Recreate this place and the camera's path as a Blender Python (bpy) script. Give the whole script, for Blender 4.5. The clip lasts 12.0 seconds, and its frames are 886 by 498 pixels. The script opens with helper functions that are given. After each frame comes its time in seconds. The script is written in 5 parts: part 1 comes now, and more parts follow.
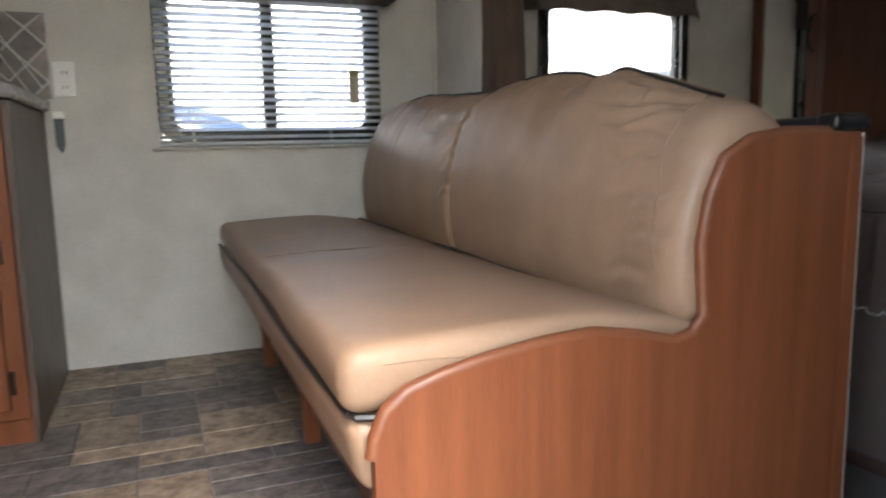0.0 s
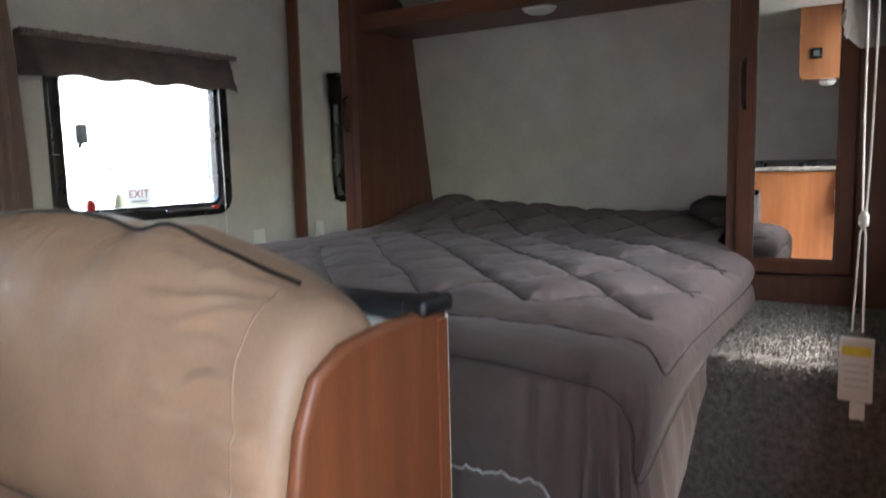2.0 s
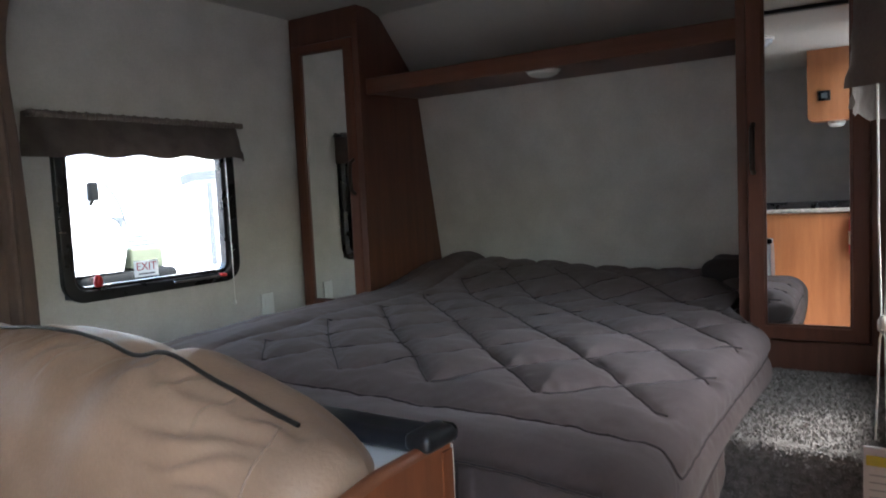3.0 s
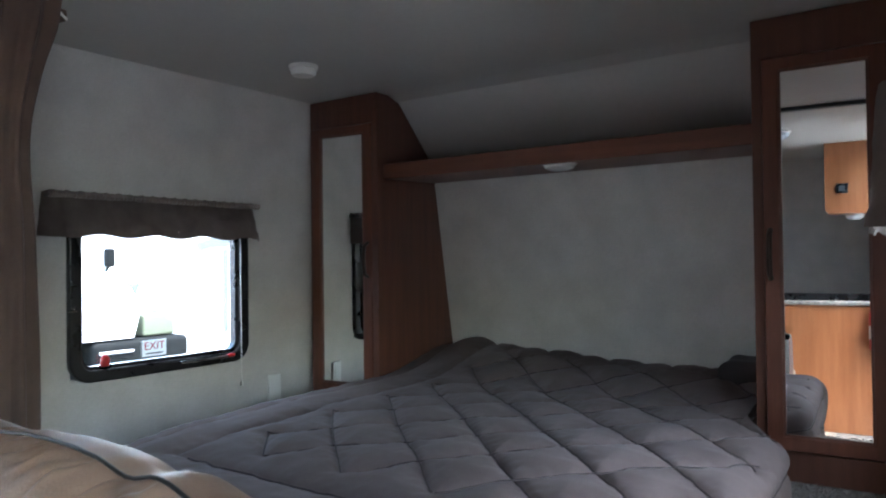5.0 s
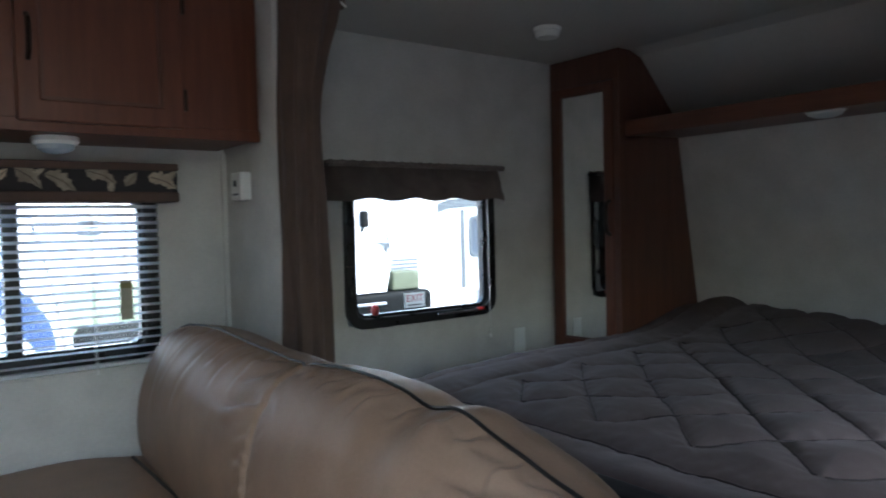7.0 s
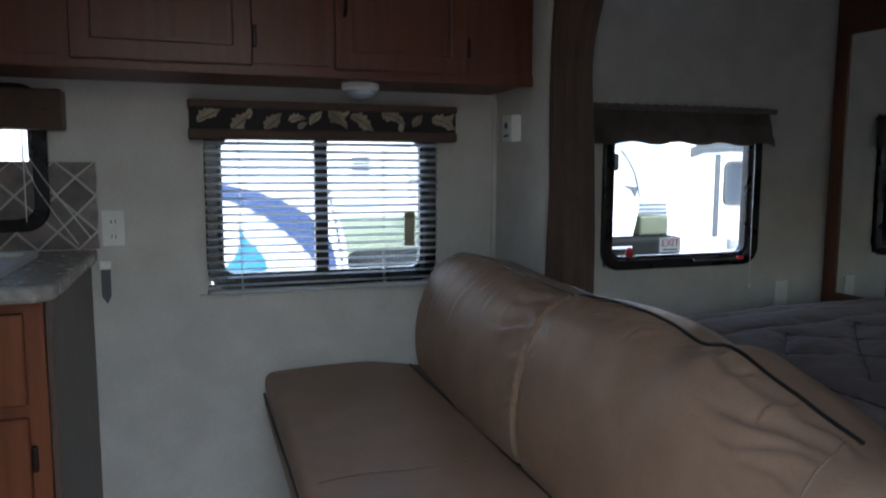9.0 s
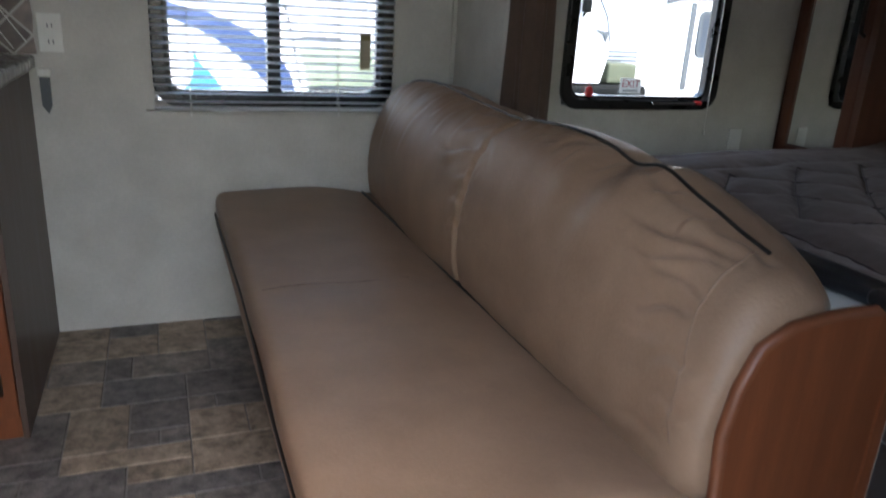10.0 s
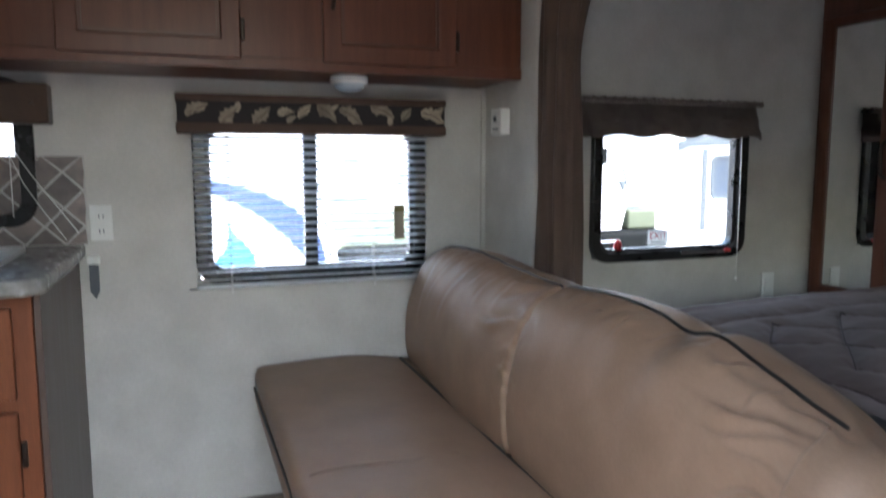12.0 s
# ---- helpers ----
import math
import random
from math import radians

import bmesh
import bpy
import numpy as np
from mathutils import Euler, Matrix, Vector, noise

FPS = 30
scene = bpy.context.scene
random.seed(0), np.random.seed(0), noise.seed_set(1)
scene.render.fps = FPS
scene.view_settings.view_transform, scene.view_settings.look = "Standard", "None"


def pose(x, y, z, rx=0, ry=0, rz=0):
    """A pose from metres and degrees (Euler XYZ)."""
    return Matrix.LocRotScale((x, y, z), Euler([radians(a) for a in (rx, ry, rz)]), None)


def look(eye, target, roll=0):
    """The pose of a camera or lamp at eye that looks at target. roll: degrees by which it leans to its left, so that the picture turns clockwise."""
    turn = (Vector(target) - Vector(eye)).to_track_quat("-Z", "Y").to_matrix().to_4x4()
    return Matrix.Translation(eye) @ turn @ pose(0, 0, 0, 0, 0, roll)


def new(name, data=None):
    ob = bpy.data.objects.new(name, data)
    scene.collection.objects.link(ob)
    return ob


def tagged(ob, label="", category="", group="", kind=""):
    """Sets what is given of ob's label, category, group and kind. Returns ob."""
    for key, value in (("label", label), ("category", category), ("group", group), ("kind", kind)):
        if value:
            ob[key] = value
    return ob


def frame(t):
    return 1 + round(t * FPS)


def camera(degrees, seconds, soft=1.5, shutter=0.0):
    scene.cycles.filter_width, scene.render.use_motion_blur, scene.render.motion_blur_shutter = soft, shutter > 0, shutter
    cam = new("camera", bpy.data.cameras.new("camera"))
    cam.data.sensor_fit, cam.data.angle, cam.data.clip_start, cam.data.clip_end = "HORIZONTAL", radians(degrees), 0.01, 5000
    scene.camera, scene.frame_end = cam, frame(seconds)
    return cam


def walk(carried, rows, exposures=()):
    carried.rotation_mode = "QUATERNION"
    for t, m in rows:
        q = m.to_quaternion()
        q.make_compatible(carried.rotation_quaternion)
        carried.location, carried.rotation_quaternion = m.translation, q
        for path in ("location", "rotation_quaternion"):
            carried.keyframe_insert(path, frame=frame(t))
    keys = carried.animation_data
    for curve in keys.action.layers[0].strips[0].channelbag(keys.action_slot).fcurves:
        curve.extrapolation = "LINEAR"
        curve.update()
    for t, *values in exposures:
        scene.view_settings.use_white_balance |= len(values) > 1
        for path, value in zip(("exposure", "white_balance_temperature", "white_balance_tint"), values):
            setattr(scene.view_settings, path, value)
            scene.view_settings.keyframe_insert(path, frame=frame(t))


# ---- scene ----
cam = camera(63.0, 12.0, soft=1.8, shutter=0.4)
PATH = [
    (0, (0.094, -0.299, 0.737), (0.824, 1.541, 0.452), -1.2),
    (0.2, (0.079, -0.29, 0.742), (0.932, 1.501, 0.492), 0.4),
    (0.5, (0.083, -0.273, 0.769), (1.069, 1.454, 0.552), 0.5),
    (0.6, (0.097, -0.265, 0.768), (1.121, 1.44, 0.555), 0.8),
    (0.8, (0.12, -0.233, 0.767), (1.292, 1.374, 0.559), 0.6),
    (1, (0.139, -0.189, 0.776), (1.488, 1.267, 0.533), -1.6),
    (1.2, (0.146, -0.141, 0.777), (1.579, 1.227, 0.507), -1.0),
    (1.5, (0.195, -0.092, 0.776), (1.737, 1.156, 0.523), -1.3),
    (2, (0.273, -0.041, 0.951), (1.935, 1.046, 0.715), -1.4),
    (2.5, (0.311, -0.038, 1.052), (1.969, 1.059, 0.84), -2.4),
    (3, (0.316, -0.034, 1.078), (1.969, 1.083, 0.928), -2.7),
    (3.2, (0.318, -0.029, 1.087), (1.977, 1.083, 0.973), -2.3),
    (4.8, (0.335, -0.032, 1.169), (1.988, 1.092, 1.23), -0.5),
    (5, (0.342, -0.029, 1.168), (1.98, 1.119, 1.199), -0.7),
    (5.5, (0.326, -0.026, 1.164), (1.898, 1.209, 1.12), -0.7),
    (6, (0.296, -0.022, 1.162), (1.772, 1.325, 1.097), -1.1),
    (6.5, (0.268, -0.017, 1.161), (1.619, 1.457, 1.097), -1.1),
    (7, (0.232, -0.022, 1.167), (1.445, 1.567, 1.096), -1.4),
    (7.5, (0.189, -0.03, 1.176), (1.194, 1.699, 1.143), 0.0),
    (7.7, (0.175, -0.027, 1.174), (1.115, 1.739, 1.15), 0.2),
    (9.3, (0.1, -0.096, 1.161), (0.719, 1.774, 0.817), 0.6),
    (9.5, (0.138, -0.09, 1.151), (0.778, 1.752, 0.706), 1.5),
    (10, (0.143, -0.125, 1.102), (0.849, 1.639, 0.477), 3.4),
    (10.5, (0.151, -0.136, 1.064), (0.872, 1.567, 0.303), 4.8),
    (11, (0.166, -0.131, 1.062), (0.854, 1.56, 0.244), 3.7),
    (11.3, (0.134, -0.124, 1.086), (0.84, 1.631, 0.437), 3.6),
    (11.5, (0.131, -0.116, 1.109), (0.814, 1.689, 0.584), 1.5),
    (12, (0.1, -0.095, 1.16), (0.766, 1.776, 0.924), -0.0),
]
walk(cam, [(t, look(eye, target, roll)) for t, eye, target, roll in PATH],
     exposures=[(0.0, 3.85, 6750, 10), (0.8, 3.9, 6700, 10), (1.5, 4.35, 6700, 10), (2.0, 4.5, 6400, 10), (2.6, 4.2, 6180, 10), (3.2, 4.07, 6050, 9), (5.0, 4.42, 5580, 6), (5.5, 3.98, 5640, 6), (6.0, 3.3, 5680, 6), (7.0, 3.5, 5600, 5), (7.7, 3.2, 5650, 4), (9.4, 2.8, 5750, 9), (10.4, 3.65, 6350, 10), (11.0, 4.05, 6400, 10), (11.5, 4.25, 6200, 10), (12.0, 3.95, 5950, 10)])

# ---- world and sun: bright overcast day ----
world = bpy.data.worlds.new("sky")
scene.world = world
world.use_nodes = True
wn = world.node_tree.nodes
sky = wn.new("ShaderNodeTexSky")
sky.sky_type = "NISHITA"
sky.sun_disc = False
sky.sun_elevation = radians(65)
sky.sun_rotation = radians(162)
sky.air_density, sky.dust_density, sky.ozone_density = 1.6, 4.0, 1.0
world.node_tree.links.new(sky.outputs[0], wn["Background"].inputs[0])
wn["Background"].inputs[1].default_value = 0.15
sun_data = bpy.data.lights.new("sun", "SUN")
sun_data.energy, sun_data.angle, sun_data.color = 0.38, radians(15), (1.0, 0.99, 0.97)
sun = new("sun", sun_data)
sun.matrix_world = look((0.9, -3.6, 8), (0, 0, 0))

# added fill lamps, out of view above two windows, boosting sky light on the bed
for lamp_y, aim_y, power in ((2.66, 1.45, 1.1), (-0.36, 0.75, 0.7)):
    sky_data = bpy.data.lights.new("window_skylight", "AREA")
    sky_data.shape, sky_data.size, sky_data.size_y = "RECTANGLE", 0.7, 0.35
    sky_data.energy, sky_data.color = power, (0.90, 0.96, 1.0)
    new("window_skylight", sky_data).matrix_world = look((1.98, lamp_y, 1.56), (1.98, aim_y, 0.68))


# ---- materials ----
def material(name, color, rough=0.6, metal=0.0, second=None, scale=6.0, stretch=(1, 1, 1), bump=0.0, bump_scale=80.0,
             fine=0.15, island=False, spec=0.5, sheen=0.0):
    """A surface with two scales of variation: large patches between two colours, fine grain, and relief."""
    m = bpy.data.materials.new(name)
    m.use_nodes = True
    nt = m.node_tree
    nodes, links = nt.nodes, nt.links
    b = nodes["Principled BSDF"]
    second = second or tuple(c * 0.85 for c in color)
    tc = nodes.new("ShaderNodeTexCoord")
    mp = nodes.new("ShaderNodeMapping")
    mp.inputs["Scale"].default_value = stretch
    links.new(tc.outputs["Object"], mp.inputs[0])
    n1 = nodes.new("ShaderNodeTexNoise")
    n1.inputs["Scale"].default_value = scale
    n1.inputs["Detail"].default_value = 5
    links.new(mp.outputs[0], n1.inputs["Vector"])
    ramp = nodes.new("ShaderNodeValToRGB")
    ramp.color_ramp.elements[0].position, ramp.color_ramp.elements[1].position = 0.32, 0.68
    ramp.color_ramp.elements[0].color = (*second, 1)
    ramp.color_ramp.elements[1].color = (*color, 1)
    links.new(n1.outputs["Fac"], ramp.inputs[0])
    n2 = nodes.new("ShaderNodeTexNoise")
    n2.inputs["Scale"].default_value = scale * 14
    n2.inputs["Detail"].default_value = 3
    links.new(mp.outputs[0], n2.inputs["Vector"])
    mr = nodes.new("ShaderNodeMapRange")
    mr.inputs["To Min"].default_value, mr.inputs["To Max"].default_value = 1 - fine, 1 + fine
    links.new(n2.outputs["Fac"], mr.inputs["Value"])
    mix = nodes.new("ShaderNodeVectorMath")
    mix.operation = "SCALE"
    links.new(ramp.outputs[0], mix.inputs[0])
    links.new(mr.outputs[0], mix.inputs["Scale"])
    out = mix
    if island:
        info = nodes.new("ShaderNodeObjectInfo")
        vary = nodes.new("ShaderNodeMapRange")
        vary.inputs["To Min"].default_value, vary.inputs["To Max"].default_value = 0.62, 1.3
        links.new(info.outputs["Random"], vary.inputs["Value"])
        out = nodes.new("ShaderNodeVectorMath")
        out.operation = "SCALE"
        links.new(mix.outputs[0], out.inputs[0])
        links.new(vary.outputs[0], out.inputs["Scale"])
    links.new(out.outputs[0], b.inputs["Base Color"])
    b.inputs["Metallic"].default_value = metal
    b.inputs["Specular IOR Level"].default_value = spec
    b.inputs["Sheen Weight"].default_value = sheen
    rr = nodes.new("ShaderNodeMapRange")
    rr.inputs["To Min"].default_value, rr.inputs["To Max"].default_value = max(0.02, rough - 0.08), min(1, rough + 0.08)
    links.new(n1.outputs["Fac"], rr.inputs["Value"])
    links.new(rr.outputs[0], b.inputs["Roughness"])
    if bump:
        n3 = nodes.new("ShaderNodeTexNoise")
        n3.inputs["Scale"].default_value = bump_scale
        n3.inputs["Detail"].default_value = 4
        links.new(mp.outputs[0], n3.inputs["Vector"])
        bp = nodes.new("ShaderNodeBump")
        bp.inputs["Strength"].default_value = bump
        bp.inputs["Distance"].default_value = 0.004
        links.new(n3.outputs["Fac"], bp.inputs["Height"])
        links.new(bp.outputs[0], b.inputs["Normal"])
    return m


def slate_material():
    """Printed slate: tan and grey pieces, mottled, with veins."""
    m = material("slate_vinyl_tile", (0.33, 0.295, 0.265), 0.6, second=(0.125, 0.112, 0.103), scale=22, bump=0.3, bump_scale=55, fine=0.6, spec=0.3)
    nt = m.node_tree
    b = nt.nodes["Principled BSDF"]
    first = next(n for n in nt.nodes if n.bl_idname == "ShaderNodeTexNoise")
    first.inputs["Detail"].default_value, first.inputs["Roughness"].default_value = 9, 0.68
    rp = next(n for n in nt.nodes if n.bl_idname == "ShaderNodeValToRGB")
    rp.color_ramp.elements[0].position, rp.color_ramp.elements[1].position = 0.36, 0.64
    base = b.inputs["Base Color"].links[0].from_socket
    info = nt.nodes.new("ShaderNodeObjectInfo")
    pick = nt.nodes.new("ShaderNodeValToRGB")
    pick.color_ramp.interpolation = "CONSTANT"
    cols = ((0.0, (0.70, 0.69, 0.70)), (0.26, (0.90, 0.86, 0.83)), (0.46, (1.22, 1.06, 0.86)), (0.6, (0.68, 0.65, 0.64)), (0.74, (1.0, 0.93, 0.86)), (0.88, (1.4, 1.20, 0.96)))
    els = pick.color_ramp.elements
    els[0].position, els[0].color = 0.0, (*cols[0][1], 1)
    els[1].position, els[1].color = cols[1][0], (*cols[1][1], 1)
    for p, c in cols[2:]:
        els.new(p).color = (*c, 1)
    nt.links.new(info.outputs["Random"], pick.inputs[0])
    mul = nt.nodes.new("ShaderNodeVectorMath")
    mul.operation = "MULTIPLY"
    nt.links.new(base, mul.inputs[0])
    nt.links.new(pick.outputs[0], mul.inputs[1])
    nt.links.new(mul.outputs[0], b.inputs["Base Color"])
    # each piece shows another stretch of the print
    shift = nt.nodes.new("ShaderNodeVectorMath")
    shift.operation = "SCALE"
    shift.inputs[0].default_value = (37.0, 19.0, 5.0)
    nt.links.new(info.outputs["Random"], shift.inputs["Scale"])
    mp = next(n for n in nt.nodes if n.bl_idname == "ShaderNodeMapping")
    nt.links.new(shift.outputs[0], mp.inputs["Location"])
    return m


def glass_material():
    m = bpy.data.materials.new("window_glass")
    m.use_nodes = True
    nt = m.node_tree
    for n in list(nt.nodes):
        nt.nodes.remove(n)
    out = nt.nodes.new("ShaderNodeOutputMaterial")
    tr, gl, mix, fr = (nt.nodes.new(k) for k in ("ShaderNodeBsdfTransparent", "ShaderNodeBsdfGlossy", "ShaderNodeMixShader", "ShaderNodeFresnel"))
    tr.inputs[0].default_value = (0.97, 0.98, 0.98, 1)
    gl.inputs["Roughness"].default_value = 0.02
    fr.inputs[0].default_value = 1.45
    nt.links.new(fr.outputs[0], mix.inputs[0])
    nt.links.new(tr.outputs[0], mix.inputs[1])
    nt.links.new(gl.outputs[0], mix.inputs[2])
    nt.links.new(mix.outputs[0], out.inputs[0])
    return m


WALLPAPER = material("wallpaper", (0.56, 0.535, 0.49), 0.62, second=(0.475, 0.452, 0.41), scale=7, bump=0.10, bump_scale=160, fine=0.09)
CEILING = material("ceiling_vinyl", (0.47, 0.455, 0.42), 0.6, second=(0.44, 0.425, 0.39), scale=3, bump=0.06, bump_scale=200, fine=0.05)
CHERRY = material("cherry_wood", (0.205, 0.066, 0.026), 0.5, second=(0.148, 0.045, 0.018), scale=6, stretch=(6, 6, 0.35), bump=0.05, bump_scale=60, fine=0.22, spec=0.3)
CHERRY_ALONG = material("cherry_wood_along", (0.185, 0.062, 0.026), 0.42, second=(0.145, 0.047, 0.02), scale=8, stretch=(0.45, 6, 6), bump=0.05, bump_scale=60, fine=0.18)
CHERRY_ACROSS = material("cherry_wood_across", (0.15, 0.058, 0.034), 0.4, second=(0.10, 0.038, 0.022), scale=5, stretch=(6, 0.45, 6), bump=0.05, bump_scale=60, fine=0.18)
DARK_CHERRY = material("dark_cherry_wood", (0.12, 0.048, 0.029), 0.4, second=(0.08, 0.031, 0.019), scale=5, stretch=(6, 6, 0.45), bump=0.05, bump_scale=60, fine=0.15)
MID_CHERRY = material("mid_cherry_wood", (0.135, 0.048, 0.027), 0.4, second=(0.095, 0.033, 0.019), scale=7, stretch=(6, 6, 0.4), bump=0.05, bump_scale=60, fine=0.2, spec=0.4)
MAPLE = material("light_cherry_wood", (0.34, 0.132, 0.053), 0.4, second=(0.27, 0.098, 0.036), scale=4, stretch=(6, 6, 0.5), fine=0.12)
LEATHER = material("tan_leatherette", (0.315, 0.202, 0.131), 0.45, second=(0.25, 0.158, 0.101), scale=9, bump=0.16, bump_scale=180, fine=0.08, spec=0.36)
# black of the piping, also used for the shade strip in the sofa crease
PIPING_AND_CREASE = material("black_piping_and_crease_shade", (0.015, 0.013, 0.012), 0.45)
COMFORTER = material("taupe_comforter", (0.194, 0.146, 0.133), 0.82, second=(0.162, 0.121, 0.110), scale=7, bump=0.16, bump_scale=60, fine=0.08, sheen=0.1, spec=0.2)
PILLOW = material("dark_brown_pillowcase", (0.030, 0.020, 0.020), 0.75, scale=8, bump=0.1, bump_scale=200)
BLACK = material("black_plastic", (0.012, 0.012, 0.013), 0.28, scale=12, fine=0.08)
BLACK_PAD = material("black_vinyl_pad", (0.014, 0.015, 0.018), 0.32, scale=12, bump=0.1, bump_scale=120)
WHITE = material("white_plastic", (0.78, 0.77, 0.73), 0.4, scale=8, fine=0.03)
ALUMINIUM = material("brushed_aluminium", (0.36, 0.37, 0.40), 0.35, metal=0.3, scale=8, stretch=(1, 1, 12), fine=0.05)
CHROME = material("chrome", (0.7, 0.7, 0.7), 0.15, metal=1.0)
BRONZE = material("dark_bronze", (0.03, 0.02, 0.015), 0.35, metal=0.6)
CARPET = material("grey_carpet", (0.28, 0.255, 0.235), 0.95, second=(0.155, 0.14, 0.128), scale=60, bump=1.0, bump_scale=260, fine=0.35, spec=0.1)
VALANCE = material("brown_velour", (0.19, 0.150, 0.130), 0.85, second=(0.13, 0.10, 0.086), scale=16, bump=0.2, bump_scale=150, sheen=0.3)
BAND = material("brown_band_cloth", (0.085, 0.050, 0.036), 0.8, second=(0.065, 0.038, 0.027), scale=14)
OLIVE = material("olive_card", (0.20, 0.175, 0.07), 0.7)
CURTAIN = material("brown_curtain", (0.085, 0.050, 0.033), 0.8, second=(0.062, 0.036, 0.024), scale=10, bump=0.12, bump_scale=250, sheen=0.15)
FLORAL_DARK = material("dark_floral_cloth", (0.02, 0.016, 0.016), 0.85, scale=30)
FLORAL_LEAF = material("cream_leaf_cloth", (0.38, 0.32, 0.24), 0.85, second=(0.24, 0.19, 0.14), scale=30, island=True)
VINYL = slate_material()
GROUT = material("vinyl_joint", (0.17, 0.152, 0.134), 0.6, scale=20)
COUNTER = material("grey_laminate", (0.33, 0.31, 0.28), 0.25, second=(0.2, 0.185, 0.165), scale=40, fine=0.2)
TILE_STONE = material("backsplash_stone", (0.24, 0.19, 0.165), 0.4, second=(0.13, 0.105, 0.098), scale=20, island=True)
TILE_GROUT = material("backsplash_grout", (0.5, 0.47, 0.43), 0.6, scale=30)
MIRROR = material("mirror", (0.86, 0.88, 0.87), 0.02, metal=1.0, fine=0.0, second=(0.86, 0.88, 0.87))
MIRROR.node_tree.nodes["Principled BSDF"].inputs["Roughness"].default_value = 0.01
for lk in list(MIRROR.node_tree.nodes["Principled BSDF"].inputs["Roughness"].links):
    MIRROR.node_tree.links.remove(lk)
GLASS = glass_material()
RED = material("red_paint", (0.55, 0.02, 0.02), 0.4)
YELLOW = material("yellow_sticker", (0.8, 0.65, 0.03), 0.4)
INK = material("grey_ink", (0.12, 0.12, 0.13), 0.7)
PALE_INK = material("pale_grey_ink", (0.45, 0.45, 0.44), 0.7)
RED_INK = material("red_ink", (0.45, 0.03, 0.04), 0.7)
GEL_WHITE = material("white_fibreglass", (0.80, 0.80, 0.80), 0.3, scale=2, fine=0.02)
BLUE_DARK = material("blue_vinyl_graphic", (0.055, 0.085, 0.19), 0.35)
BLUE_LIGHT = material("light_blue_vinyl_graphic", (0.06, 0.24, 0.40), 0.35)
PALE_GREEN = material("pale_cream_siding", (0.30, 0.36, 0.26), 0.5)
TINTED = material("tinted_glass", (0.06, 0.075, 0.10), 0.1)
GREY_PAINT = material("grey_paint", (0.07, 0.08, 0.09), 0.5)
GRAVEL = material("gravel", (0.22, 0.212, 0.20), 0.95, second=(0.155, 0.15, 0.142), scale=3, bump=0.8, bump_scale=60, fine=0.3)
DOOR_SKIN = material("silver_door_skin", (0.30, 0.31, 0.335), 0.4, scale=3, fine=0.04)
STITCH = material("brown_stitch", (0.16, 0.10, 0.062), 0.7)
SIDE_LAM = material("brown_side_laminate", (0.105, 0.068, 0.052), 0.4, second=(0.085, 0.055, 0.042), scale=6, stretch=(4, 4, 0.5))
RUBBER = material("black_rubber", (0.02, 0.02, 0.02), 0.8)


def plastic_film():
    m = bpy.data.materials.new("clear_plastic_film")
    m.use_nodes = True
    nt = m.node_tree
    b = nt.nodes["Principled BSDF"]
    b.inputs["Base Color"].default_value = (0.22, 0.21, 0.20, 1)
    b.inputs["Roughness"].default_value = 0.22
    n = nt.nodes.new("ShaderNodeTexNoise")
    n.inputs["Scale"].default_value = 5
    r = nt.nodes.new("ShaderNodeMapRange")
    r.inputs["To Min"].default_value, r.inputs["To Max"].default_value = 0.06, 0.24
    nt.links.new(n.outputs["Fac"], r.inputs["Value"])
    nt.links.new(r.outputs[0], b.inputs["Alpha"])
    return m


FILM = plastic_film()


def translucent(name, color, share):
    m = bpy.data.materials.new(name)
    m.use_nodes = True
    nt = m.node_tree
    b = nt.nodes["Principled BSDF"]
    b.inputs["Base Color"].default_value = (*color, 1)
    b.inputs["Roughness"].default_value = 0.4
    tl, mix = nt.nodes.new("ShaderNodeBsdfTranslucent"), nt.nodes.new("ShaderNodeMixShader")
    tl.inputs[0].default_value = (*color, 1)
    mix.inputs[0].default_value = share
    nt.links.new(b.outputs[0], mix.inputs[1])
    nt.links.new(tl.outputs[0], mix.inputs[2])
    nt.links.new(mix.outputs[0], nt.nodes["Material Output"].inputs[0])
    return m


SLAT = translucent("white_blind_slat", (0.86, 0.88, 0.90), 0.62)
STICKER = translucent("white_sticker", (0.8, 0.79, 0.78), 0.5)

# ---- builders ----
def part(name, bm, mat, parent=None, label="", smooth=True, bevel=0.0):
    """One mesh object from a bmesh in world coordinates, under a thing or a part."""
    bmesh.ops.recalc_face_normals(bm, faces=bm.faces)
    me = bpy.data.meshes.new(name)
    bm.to_mesh(me)
    bm.free()
    me.materials.append(mat)
    ob = new(name, me)
    if smooth:
        for p in me.polygons:
            p.use_smooth = True
    if bevel:
        mod = ob.modifiers.new("bevel", "BEVEL")
        mod.width, mod.segments, mod.limit_method, mod.angle_limit = bevel, 2, "ANGLE", radians(40)
    if smooth:
        me.set_sharp_from_angle(angle=radians(38))
    if parent is not None:
        ob.parent = parent
        if parent.type == "EMPTY":
            ob.matrix_parent_inverse = Matrix.Translation(-parent.location)
    if label:
        ob["label"] = label
    return ob


def thing(name, base, label, category, group="", kind=""):
    ob = new(name)
    ob.location = base
    ob.empty_display_size = 0.05
    return tagged(ob, label, category, group, kind)


